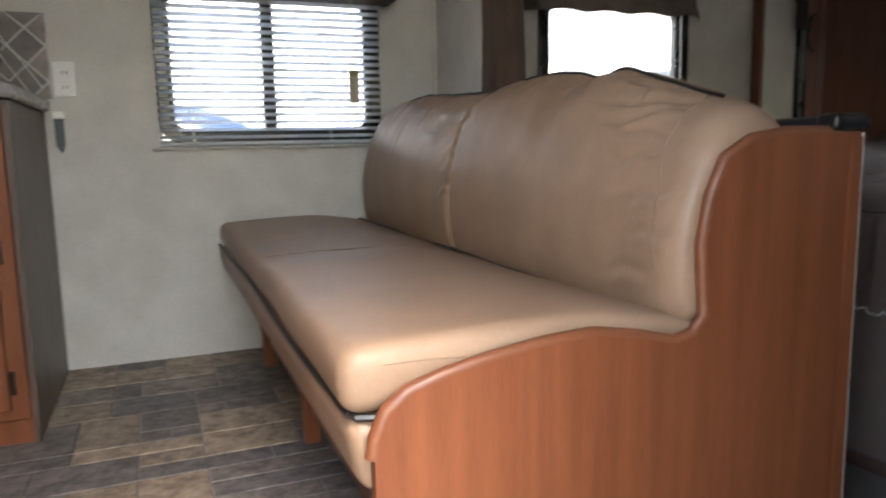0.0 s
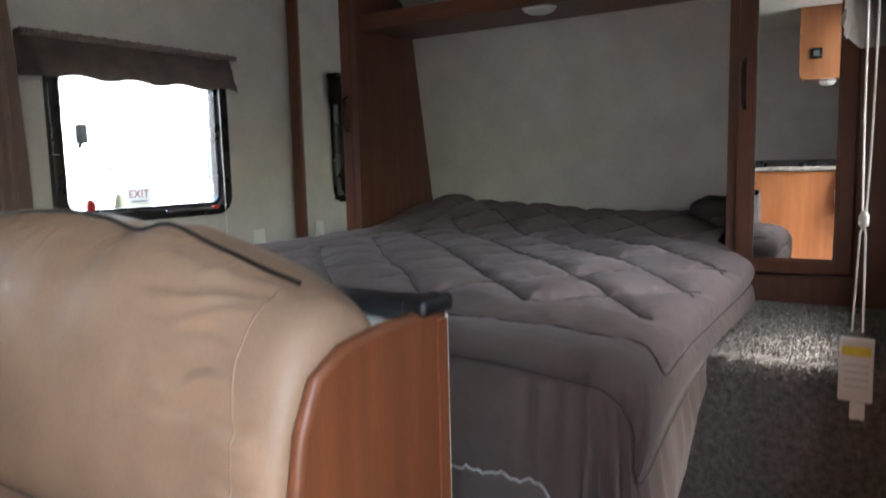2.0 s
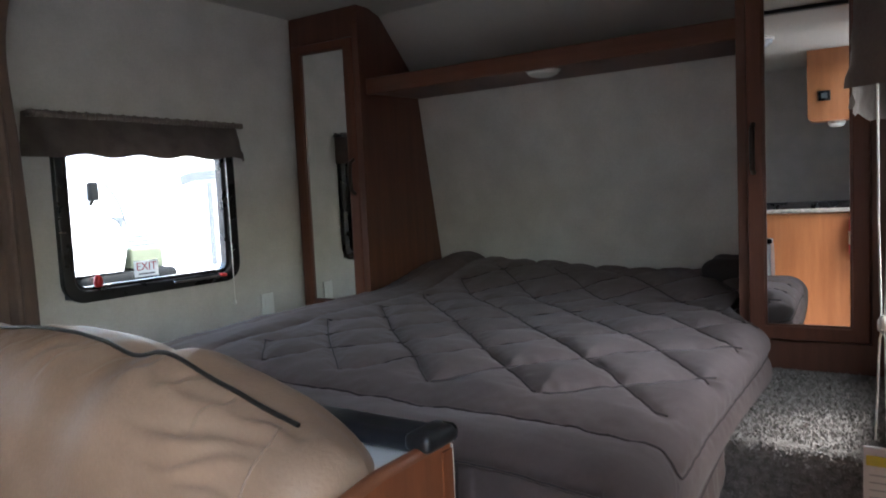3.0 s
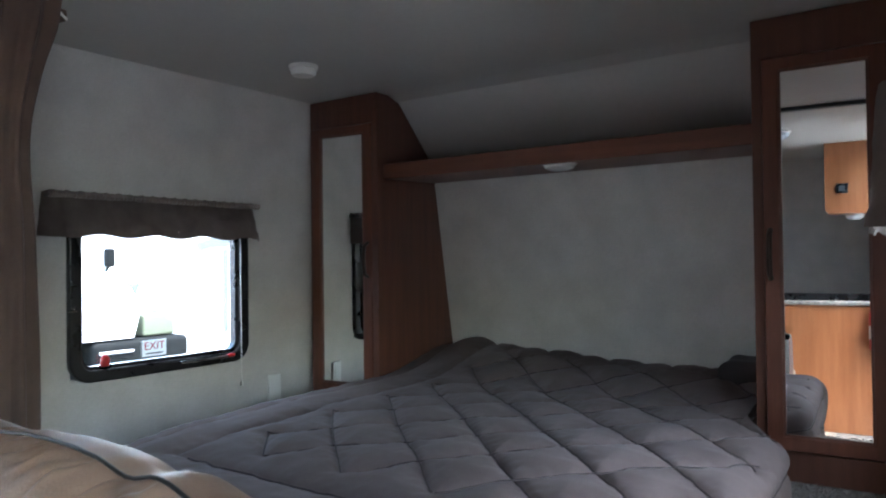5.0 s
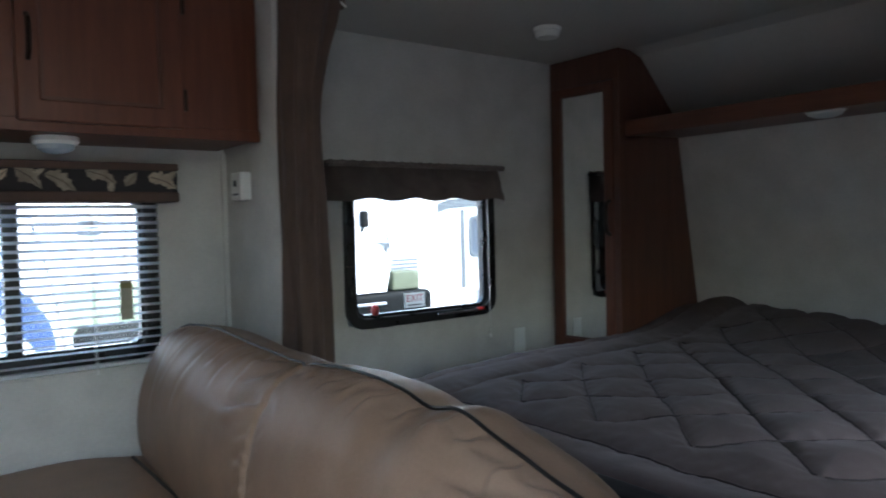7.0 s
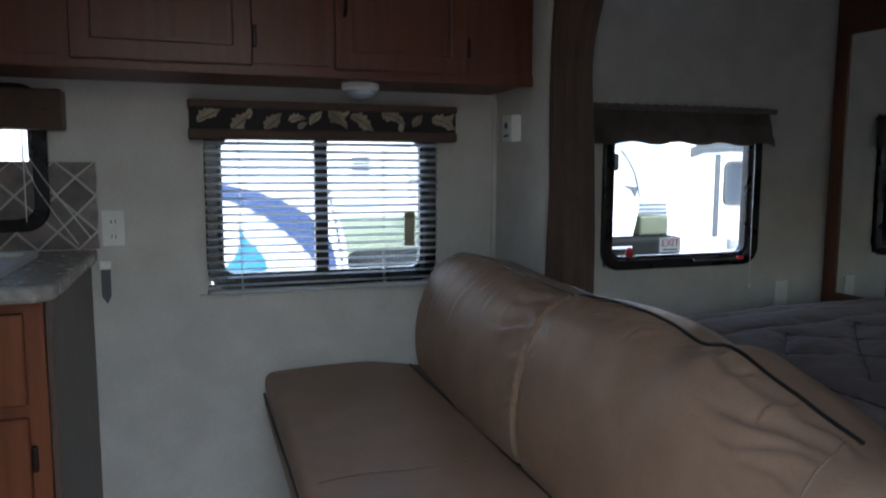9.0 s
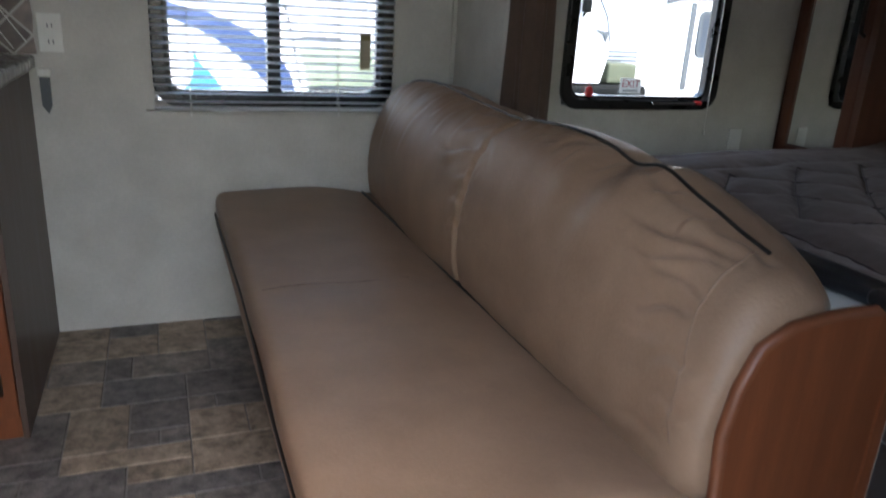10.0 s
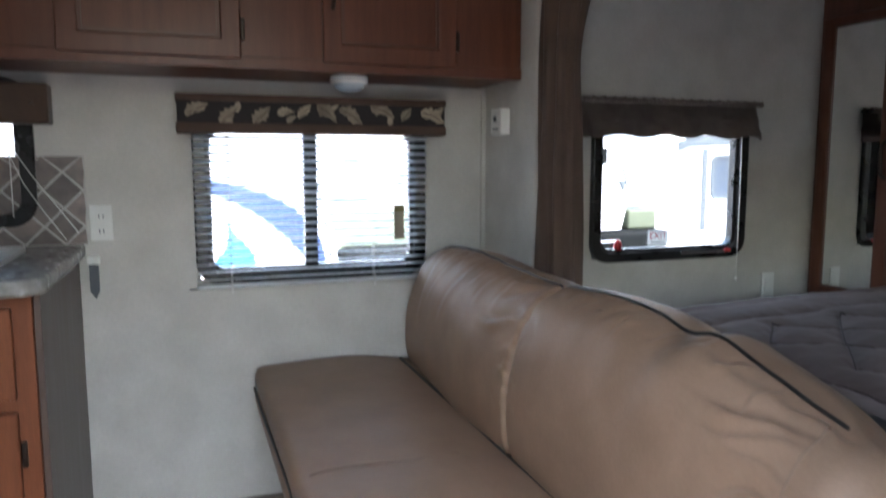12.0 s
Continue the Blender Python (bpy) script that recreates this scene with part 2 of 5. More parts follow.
def box(x0, x1, y0, y1, z0, z1, bm=None):
    bm = bm or bmesh.new()
    v = [bm.verts.new(p) for p in ((x0, y0, z0), (x1, y0, z0), (x1, y1, z0), (x0, y1, z0), (x0, y0, z1), (x1, y0, z1), (x1, y1, z1), (x0, y1, z1))]
    for f in ((0, 3, 2, 1), (4, 5, 6, 7), (0, 1, 5, 4), (1, 2, 6, 5), (2, 3, 7, 6), (3, 0, 4, 7)):
        bm.faces.new([v[i] for i in f])
    return bm


def prism(outline, axis, a, b, bm=None):
    """An outline of 2D points drawn out along an axis ('x': points are (y, z); 'y': (x, z); 'z': (x, y))."""
    bm = bm or bmesh.new()
    put = {"x": lambda p, h: (h, p[0], p[1]), "y": lambda p, h: (p[0], h, p[1]), "z": lambda p, h: (p[0], p[1], h)}[axis]
    lo = [bm.verts.new(put(p, a)) for p in outline]
    hi = [bm.verts.new(put(p, b)) for p in outline]
    bm.faces.new(lo)
    bm.faces.new(hi[::-1])
    n = len(outline)
    for i in range(n):
        bm.faces.new((lo[i], lo[(i + 1) % n], hi[(i + 1) % n], hi[i]))
    return bm


def rounded(x0, x1, z0, z1, r, n=7):
    pts = []
    for cx, cz, a in ((x1 - r, z1 - r, 0), (x0 + r, z1 - r, 90), (x0 + r, z0 + r, 180), (x1 - r, z0 + r, 270)):
        for i in range(n + 1):
            t = radians(a + 90 * i / n)
            pts.append((cx + r * math.cos(t), cz + r * math.sin(t)))
    return pts


def ring(outer, inner, axis, a, b, bm=None):
    """A frame between two outlines of equally many points."""
    bm = bm or bmesh.new()
    put = {"x": lambda p, h: (h, p[0], p[1]), "y": lambda p, h: (p[0], h, p[1])}[axis]
    loops = [[bm.verts.new(put(p, h)) for p in o] for o, h in ((outer, a), (outer, b), (inner, b), (inner, a))]
    n = len(outer)
    for k in range(4):
        l0, l1 = loops[k], loops[(k + 1) % 4]
        for i in range(n):
            bm.faces.new((l0[i], l0[(i + 1) % n], l1[(i + 1) % n], l1[i]))
    return bm


def tube(points, r, n=8, bm=None, closed=False):
    bm = bm or bmesh.new()
    pts = [Vector(p) for p in points]
    rings, u = [], None
    for i, p in enumerate(pts):
        d = (pts[min(i + 1, len(pts) - 1)] - pts[max(i - 1, 0)]).normalized()
        if u is None:
            u = d.cross(Vector((0, 0, 1))) if abs(d.z) < 0.9 else d.cross(Vector((1, 0, 0)))
        u = (u - d * u.dot(d)).normalized()
        w = d.cross(u)
        rings.append([bm.verts.new(p + r * (math.cos(2 * math.pi * k / n) * u + math.sin(2 * math.pi * k / n) * w)) for k in range(n)])
    for a, b in zip(rings, rings[1:]):
        for k in range(n):
            bm.faces.new((a[k], a[(k + 1) % n], b[(k + 1) % n], b[k]))
    bm.faces.new(rings[0][::-1])
    bm.faces.new(rings[-1])
    return bm


def lathe(profile, centre, n=24, bm=None):
    """A profile of (radius, z) turned about the upright through centre."""
    bm = bm or bmesh.new()
    cx, cy, cz = centre
    rings = [[bm.verts.new((cx + max(r, 1e-4) * math.cos(2 * math.pi * k / n), cy + max(r, 1e-4) * math.sin(2 * math.pi * k / n), cz + z)) for k in range(n)] for r, z in profile]
    for a, b in zip(rings, rings[1:]):
        for k in range(n):
            bm.faces.new((a[k], a[(k + 1) % n], b[(k + 1) % n], b[k]))
    bm.faces.new(rings[0])
    bm.faces.new(rings[-1])
    return bm


def sheet(f, nu, nv, closed_u=False):
    """A surface of f(u, v) for u, v in 0..1."""
    bm = bmesh.new()
    g = [[bm.verts.new(f(i / nu, j / nv)) for j in range(nv + 1)] for i in range(nu + (0 if closed_u else 1))]
    for i in range(nu):
        for j in range(nv):
            a, b = g[i], g[(i + 1) % len(g)]
            bm.faces.new((a[j], b[j], b[j + 1], a[j + 1]))
    return bm


def sheet_where(f, nu, nv, keep):
    """As sheet(), but only the faces for which keep(u, v) holds at their middle."""
    bm = bmesh.new()
    made = {}

    def vert(i, j):
        if (i, j) not in made:
            made[i, j] = bm.verts.new(f(i / nu, j / nv))
        return made[i, j]

    for i in range(nu):
        for j in range(nv):
            if keep((i + 0.5) / nu, (j + 0.5) / nv):
                bm.faces.new((vert(i, j), vert(i + 1, j), vert(i + 1, j + 1), vert(i, j + 1)))
    return bm


def padded(x0, x1, y0, y1, z0, z1, r, step=0.03, shift=None):
    """A soft block with round edges; shift(p) moves its points."""
    bm = bmesh.new()
    lo, hi = Vector((x0, y0, z0)), Vector((x1, y1, z1))
    size = hi - lo
    seen = {}

    def vert(p):
        k = tuple(round(c, 5) for c in p)
        if k not in seen:
            inner = Vector([min(max(p[i], lo[i] + r), hi[i] - r) for i in range(3)])
            d = p - inner
            q = inner + d.normalized() * r if d.length > 1e-9 else p.copy()
            seen[k] = bm.verts.new(shift(q) if shift else q)
        return seen[k]

    def cuts(i):
        n = max(3, round(size[i] / step))
        edge = [0, 0.3, 0.65]
        mid = [r + (size[i] - 2 * r) * k / n for k in range(n + 1)]
        return [e * r for e in edge] + mid + [size[i] - e * r for e in edge[::-1]]

    for ax in range(3):
        u, w = (ax + 1) % 3, (ax + 2) % 3
        cu, cw = cuts(u), cuts(w)
        for end in (0, 1):
            for a0, a1 in zip(cu, cu[1:]):
                for b0, b1 in zip(cw, cw[1:]):
                    q = []
                    for aa, bb in ((a0, b0), (a1, b0), (a1, b1), (a0, b1)):
                        p = lo.copy()
                        p[ax] += size[ax] * end
                        p[u] += aa
                        p[w] += bb
                        q.append(vert(p))
                    if len(set(q)) > 2:
                        try:
                            bm.faces.new(dict.fromkeys(q))
                        except ValueError:
                            pass
    return bm


def smoothstep(a, b, x):
    t = min(1.0, max(0.0, (x - a) / (b - a)))
    return t * t * (3 - 2 * t)


def along(keys, s):
    """Smooth interpolation through rows of (s, value, ...)."""
    if s <= keys[0][0]:
        return keys[0][1:]
    for i in range(len(keys) - 1):
        a, b = keys[i], keys[i + 1]
        if s <= b[0]:
            p0, p3 = keys[max(i - 1, 0)], keys[min(i + 2, len(keys) - 1)]
            t = (s - a[0]) / (b[0] - a[0])
            out = []
            for c in range(1, len(a)):
                m0 = (b[c] - p0[c]) / max(1e-6, b[0] - p0[0]) * (b[0] - a[0])
                m1 = (p3[c] - a[c]) / max(1e-6, p3[0] - a[0]) * (b[0] - a[0])
                out.append((2 * t**3 - 3 * t**2 + 1) * a[c] + (t**3 - 2 * t**2 + t) * m0 + (-2 * t**3 + 3 * t**2) * b[c] + (t**3 - t**2) * m1)
            return out
    return keys[-1][1:]


def lettering(text, size, m, mat, parent, name="lettering"):
    cu = bpy.data.curves.new(name, "FONT")
    cu.body, cu.size, cu.extrude, cu.align_x, cu.align_y = text, size, 0.0004, "CENTER", "CENTER"
    tmp = new("tmp", cu)
    bpy.context.view_layer.update()
    me = bpy.data.meshes.new_from_object(tmp.evaluated_get(bpy.context.evaluated_depsgraph_get()))
    bpy.data.objects.remove(tmp)
    me.transform(m)
    me.materials.clear()
    me.materials.append(mat)
    ob = new(name, me)
    ob.parent = parent
    if parent.type == "EMPTY":
        ob.matrix_parent_inverse = Matrix.Translation(-parent.location)
    return ob

# ---- structure ----
XL, XR, YD, YW, ZC = -1.0, 3.42, -0.05, 2.40, 1.905
T = 0.05


def wall_with_holes(name, y0, y1, x0, x1, z0, z1, holes, mat, label):
    """A wall across y0..y1 with square openings (x0, x1, z0, z1) in it."""
    xs = sorted({x0, x1, *(h[0] for h in holes), *(h[1] for h in holes)})
    bm = bmesh.new()
    for a, b in zip(xs, xs[1:]):
        m = (a + b) / 2
        zs = [z0]
        for h in sorted((h for h in holes if h[0] < m < h[1]), key=lambda h: h[2]):
            zs += [h[2], h[3]]
        zs.append(z1)
        for c, d in zip(zs[::2], zs[1::2]):
            if d - c > 1e-4:
                box(a, b, y0, y1, c, d, bm)
    return tagged(part(name, bm, mat, smooth=False), label, "wall", kind="structure")


SOFA_WIN = (0.138, 0.902, 0.772, 1.30)
BED_WIN = (1.615, 2.345, 0.775, 1.33)
SINK_WIN = (-0.92, -0.335, 0.98, 1.40)
DOOR_WIN = (1.60, 2.40, 0.765, 1.33)
DOOR = (-0.20, 0.53, -0.06, 1.86)
wall_with_holes("wall_window_side", YW, YW + T, XL, XR, -0.1, ZC + 0.05, [SOFA_WIN, BED_WIN, SINK_WIN], WALLPAPER, "grey-beige mottled vinyl wallpaper on the window side wall")
wall_with_holes("wall_door_side", YD - T, YD, XL, XR, -0.1, ZC + 0.05, [DOOR, DOOR_WIN], WALLPAPER, "grey-beige wallpapered side wall with the entry door")
tagged(part("wall_rear", box(XL - T, XL, YD - T, YW + T, -0.1, ZC + 0.05), WALLPAPER, smooth=False), "plain grey-beige wallpapered partition", "wall", kind="structure")
# front wall leans out towards the bed
tagged(part("wall_front", prism([(3.15, 1.62), (3.36, 0.45), (3.36, -0.1), (3.42, -0.1), (3.42, 0.45), (3.21, 1.62)], "y", YD, YW), WALLPAPER, smooth=False),
       "leaning grey-beige wallpapered wall behind the bed head", "wall", kind="structure")
tagged(part("ceiling", prism([(XL, ZC), (2.82, ZC), (2.90, 1.885), (3.21, 1.58), (3.26, 1.62), (2.93, 1.96), (XL, 1.96)], "y", YD, YW), CEILING, smooth=False),
       "pale vinyl ceiling sloping down at the bed head", "ceiling", kind="structure")
tagged(part("partition_stub", prism([(1.15, 2.0), (1.154, 1.99), (1.162, 1.985), (1.19, 1.985), (1.2, 1.99), (1.205, 2.0), (1.205, YW), (1.15, YW)], "z", 0, ZC), WALLPAPER), "short rounded wallpapered partition between lounge and bed", "wall", kind="structure")
tagged(part("trim_corner", box(1.135, 1.15, 2.388, 2.40, 0.0, 1.42), WALLPAPER, smooth=False), "thin wallpapered corner trim strip", "trim", kind="structure")
# floor: sheet under the tiles
floor = tagged(part("floor", box(XL, XR, YD - 0.02, YW, -0.1, -0.003), GROUT, smooth=False), "slate-look vinyl tile floor in mixed browns and greys", "floor", kind="structure")
tagged(part("carpeted_ledge", padded(2.05, 2.765, YD, 0.47, -0.01, 0.485, 0.018, 0.05), CARPET), "raised ledge covered in grey cut-pile carpet", "carpet", kind="structure")
tagged(part("ground", box(-60, 60, -60, 60, -0.75, -0.66), GRAVEL, smooth=False), "pale grey gravel ground", "ground", kind="structure")

# ---- entry door ----
frame_ob = tagged(part("door_frame", prism([(0.477, -0.060), (0.480, -0.057), (0.529, -0.0525), (0.529, -0.115), (0.477, -0.115)], "z", -0.03, 1.86), ALUMINIUM, smooth=False), "brushed aluminium entry door frame with black gasket", "door frame", kind="structure")
part("jamb", box(-0.20, -0.185, -0.112, -0.045, -0.03, 1.86), ALUMINIUM, frame_ob, smooth=False)
part("head_jamb", box(-0.20, 0.476, -0.112, -0.056, 1.845, 1.86), ALUMINIUM, frame_ob, smooth=False)
part("gasket", box(0.4715, 0.4768, -0.0735, -0.0602, -0.02, 1.85), RUBBER, frame_ob, "black rubber gasket", smooth=False)
part("threshold", box(-0.185, 0.475, -0.115, -0.071, -0.06, -0.03), ALUMINIUM, frame_ob, smooth=False)
leaf = thing("entry_door", (0.51, -0.5, -0.05), "silver-grey entry door with aluminium edge swung open outside", "door", kind="structure")
part("door_panel", padded(0.505, 0.54, -0.80, -0.118, -0.05, 1.83, 0.006, 0.2), DOOR_SKIN, leaf)
part("door_edge", ring(rounded(-0.805, -0.1175, -0.055, 1.835, 0.03), rounded(-0.77, -0.15, -0.02, 1.80, 0.03), "x", 0.498, 0.506), ALUMINIUM, leaf)
part("warning_sticker", box(0.4757, 0.4768, -0.106, -0.078, 0.50, 0.625), YELLOW, frame_ob, "yellow warning sticker", smooth=False)
part("strike_bolt", padded(0.468, 0.4768, -0.112, -0.100, 0.66, 0.675, 0.003, 0.01), CHROME, frame_ob)
step = thing("entry_step", (0.15, -0.35, -0.66), "black steel folding entry step below the door", "step")
part("tread", padded(-0.16, 0.46, -0.52, -0.16, -0.36, -0.33, 0.01, 0.1), RUBBER, step)
for sx in (-0.15, 0.43):
    part("bracket", box(sx, sx + 0.02, -0.50, -0.12, -0.66, -0.36), GREY_PAINT, step, smooth=False)


# ---- windows ----
def rv_window(name, hole, wall_y, side, label, frame_w=0.05, glass_parts=1):
    """A black-framed window with round corners; side is +1 where the room lies towards -y."""
    x0, x1, z0, z1 = hole
    w = thing(name, ((x0 + x1) / 2, wall_y, z0), label, "window", kind="structure")
    a, b = (wall_y - 0.022 * side, wall_y + 0.055 * side)
    r = 0.075
    fr = part("window_frame", ring(rounded(x0 - 0.012, x1 + 0.012, z0 - 0.012, z1 + 0.012, r), rounded(x0 + frame_w * 0.6, x1 - frame_w * 0.6, z0 + frame_w * 0.55, z1 - frame_w * 0.55, r * 0.6), "y", a, b), BLACK, w, bevel=0.005)
    part("inner_lip", ring(rounded(x0 + frame_w * 0.6 - 0.002, x1 - frame_w * 0.6 + 0.002, z0 + frame_w * 0.55 - 0.002, z1 - frame_w * 0.55 + 0.002, r * 0.6), rounded(x0 + frame_w * 0.85, x1 - frame_w * 0.85, z0 + frame_w * 0.8, z1 - frame_w * 0.8, r * 0.5), "y", wall_y, wall_y + 0.03 * side), BLACK, w)
    p = part("pane", box(x0 + 0.02, x1 - 0.02, wall_y + 0.012 * side, wall_y + 0.016 * side, z0 + 0.02, z1 - 0.02), GLASS, w, smooth=False)
    p.visible_shadow = False
    return w, fr


w1, fr1 = rv_window("window_1", SOFA_WIN, YW, 1, "black-framed sliding window behind white blinds")
part("mullion", box(0.484, 0.528, YW - 0.005, YW + 0.035, 0.785, 1.29), BLACK, w1, smooth=False, bevel=0.003)
w2, fr2 = rv_window("window_2", BED_WIN, YW, 1, "black-framed emergency exit window with round corners")
part("latch_bar", padded(2.02, 2.24, YW - 0.038, YW - 0.022, 0.786, 0.797, 0.004, 0.05), CHROME, w2, "chrome latch bar")
part("latch_tab", padded(2.24, 2.27, YW - 0.040, YW - 0.022, 0.788, 0.800, 0.004, 0.05), RED, w2, "red latch tab")
part("release_pull", lathe([(0.012, 0), (0.016, 0.01), (0.014, 0.03), (0.006, 0.04)], (1.735, YW - 0.004, 0.812), 12), RED, w2, "red release pull")
stick = part("exit_sticker", box(1.885, 1.985, YW + 0.008, YW + 0.0095, 0.825, 0.885), STICKER, w2, "white sticker with red letters", smooth=False)
lettering("EXIT", 0.042, pose(1.935, YW + 0.0072, 0.862, 90, 0, 0), RED_INK, stick)
part("small_print", box(1.90, 1.97, YW + 0.0070, YW + 0.0078, 0.833, 0.838), INK, stick, smooth=False)
part("catch", box(1.602, 1.625, YW - 0.026, YW - 0.021, 1.008, 1.012), CHROME, w2, smooth=False)
rv_window("window_3", SINK_WIN, YW, 1, "black-framed window above the kitchen counter")
rv_window("window_4", DOOR_WIN, YD, -1, "black-framed window beside the entry door")


# ---- blinds ----
blind = thing("window_blind", (0.52, 2.36, 0.75), "white aluminium mini blind with open slats", "blind")
slat_bm = sheet(lambda u, v: (-0.393 + 0.785 * u, -0.0125 + 0.025 * v, 0.0025 * math.sin(math.pi * v) - 0.0105 * (v - 0.5)), 1, 5)
bmesh.ops.solidify(slat_bm, geom=slat_bm.faces[:], thickness=0.0006)
slat = part("slat", slat_bm, SLAT, blind)
slat.matrix_parent_inverse = Matrix()
slat.location = (0.0, 0.0, 0.03)
for i in range(1, 21):
    s2 = new("slat", slat.data)
    s2.parent = blind
    s2.location = (0.0, 0.0, 0.03 + 0.0257 * i)
part("bottom_rail", padded(0.125, 0.914, 2.347, 2.375, 0.752, 0.764, 0.005, 0.1), SLAT, blind)
part("head_rail", box(0.125, 0.914, 2.345, 2.378, 1.295, 1.325), SLAT, blind, smooth=False)
for cx in (0.235, 0.715):
    for dy in (2.3475, 2.3725):
        part("ladder_cord", tube([(cx, dy, 0.755), (cx, dy, 1.30)], 0.0012, 5), WHITE, blind)
    part("cord_tail", tube([(cx, 2.346, 0.735), (cx + 0.001, 2.345, 0.775)], 0.0025, 6), WHITE, blind)
part("pull_cord", tube([(0.80, 2.335, 1.29), (0.802, 2.335, 1.02)], 0.0014, 5), WHITE, blind)
tg = part("cord_tag", padded(0.783, 0.820, 2.332, 2.336, 0.895, 1.015, 0.0015, 0.02), material("buff_card", (0.33, 0.30, 0.22), 0.7), blind, "buff card tag on the cord")
part("tag_band", box(0.7835, 0.8195, 2.330, 2.3315, 0.992, 1.008), OLIVE, tg, smooth=False)

tagged(part("trim_window_ledge", padded(0.10, 0.93, 2.372, 2.4, 0.738, 0.748, 0.003, 0.2), WALLPAPER), "pale trim ledge below the lounge window", "trim", kind="structure")
val = thing("floral_valance", (0.54, 2.32, 1.26), "dark box valance with cream leaf print and brown edges", "valance")
part("valance_board", box(0.085, 0.953, 2.285, 2.398, 1.282, 1.356), FLORAL_DARK, val, smooth=False)
part("top_band", padded(0.081, 0.957, 2.277, 2.398, 1.350, 1.373, 0.006, 0.1), BAND, val, "plain brown band")
part("bottom_band", padded(0.081, 0.957, 2.277, 2.398, 1.254, 1.285, 0.006, 0.1), BAND, val, "plain brown band")


def leaf_shape(cx, cz, length, turn, y, wob):
    """A broad printed petal with a ragged outline, kept inside the band."""
    bm = bmesh.new()
    n = 14
    up = [(length * (i / n - 0.5), length * (0.30 + 0.07 * math.sin(i * 2.1 + wob)) * math.sin(math.pi * (i / n) ** 0.75)) for i in range(n + 1)]
    lo = [(x, -z * (0.55 + 0.25 * math.sin(x * 90 + wob))) for x, z in up[1:-1]][::-1]
    c, s = math.cos(turn), math.sin(turn)
    bm.faces.new([bm.verts.new((cx + x * c - z * s, y, min(1.3495, max(1.2855, cz + x * s + z * c)))) for x, z in up + lo])
    return bm


rng = random.Random(5)
lx = 0.11
k = 0
while lx < 0.93:
    size = rng.uniform(0.045, 0.10)
    lx += size * 0.42
    turn = rng.uniform(-1.0, 1.0)
    lz = 1.318 + rng.uniform(-0.012, 0.012)
    petal = part("printed_leaf", leaf_shape(lx, lz, size, turn, 2.2835, lx * 40), FLORAL_LEAF, val, smooth=False)
    c, q = math.cos(turn) * size * 0.42, math.sin(turn) * size * 0.42
    part("leaf_vein", tube([(lx - c, 2.2831, max(1.288, min(1.346, lz - q))), (lx + c * 0.2, 2.2831, lz + 0.003), (lx + c, 2.2831, max(1.288, min(1.346, lz + q)))], 0.0012, 4), BAND, petal)
    if k % 2:
        part("printed_leaf", leaf_shape(lx + size * 0.3, 1.318 + (0.018 if k % 4 == 1 else -0.018), 0.04, rng.uniform(0.5, 2.6), 2.2838, k), FLORAL_LEAF, val, smooth=False)
    lx += size * 0.42 + rng.uniform(0.004, 0.03)
    k += 1


def soft_valance(name, x0, x1, y_wall, side, z0, z1, label):
    v = thing(name, ((x0 + x1) / 2, y_wall, z0), label, "valance")

    def skirt(u, w):
        x = x0 + (x1 - x0) * u
        flare = 0.05 + 0.05 * (1 - w) if side > 0 else 0.105 + 0.02 * (1 - w) + 0.03 * smoothstep(1.8, 2.08, x) * smoothstep(2.5, 2.25, x)
        end = min(1.0, min(u, 1 - u) / 0.04)
        y = y_wall - side * (flare * (0.25 + 0.75 * end) + 0.006 * noise.noise((x * 9, w * 3, 2.0)) + 0.005 * noise.noise((x * 22, w * 9, 5.0)) + 0.004 * noise.noise((x * 8, w * 24, 8.0)))
        z = z0 + (z1 - z0) * w + 0.006 * math.sin(x * 31) * (1 - w) + (0.004 * math.sin(x * 140) if w > 0.95 else 0)
        return (x + (0.02 * (1 - w) * (1 if u > 0.5 else -1) * (1 - end)), y, z)

    bm = sheet(skirt, 110, 12)
    bmesh.ops.solidify(bm, geom=bm.faces[:], thickness=0.006)
    part("skirt", bm, VALANCE, v)
    part("gathered_header", sheet(lambda u, w: (x0 + (x1 - x0) * u, y_wall - side * (0.052 + 0.012 * math.cos(w * 2 * math.pi) + 0.003 * math.sin(u * 330)), z1 - 0.012 + 0.012 * math.sin(w * 2 * math.pi)), 130, 10), VALANCE, v)
    part("rod", box(x0 + 0.005, x1 - 0.005, min(y_wall, y_wall - side * 0.05), max(y_wall, y_wall - side * 0.05), z1 - 0.02, z1 - 0.012), BLACK, v, smooth=False)
    return v


soft_valance("cloth_valance", 1.516, 2.384, YW, 1, 1.262, 1.412, "gathered brown velour valance above the exit window")
soft_valance("cloth_valance", 1.55, 2.45, YD, -1, 1.215, 1.42, "gathered brown velour valance on the door side wall")
cord = thing("looped_cord", (1.62, 0.02, 0.55), "white looped window cord with paper warning tag", "cord")
for dy in (-0.009, 0.007):
    part("strand", tube([(1.62 + dy, 0.026 + dy, 1.24), (1.62 + dy, 0.026 + dy * 0.8, 1.0), (1.62, 0.026 + dy * 0.3, 0.845), (1.62, 0.026 - dy * 0.5, 0.82), (1.612, 0.027 - dy, 0.66)], 0.0017, 6), WHITE, cord)
part("bead", lathe([(0.003, 0), (0.008, 0.006), (0.008, 0.02), (0.003, 0.028)], (1.62, 0.026, 0.83), 10), WHITE, cord)
tag_ob = part("warning_tag", padded(1.60, 1.606, 0.002, 0.052, 0.545, 0.652, 0.002, 0.03), WHITE, cord, "white paper warning tag")
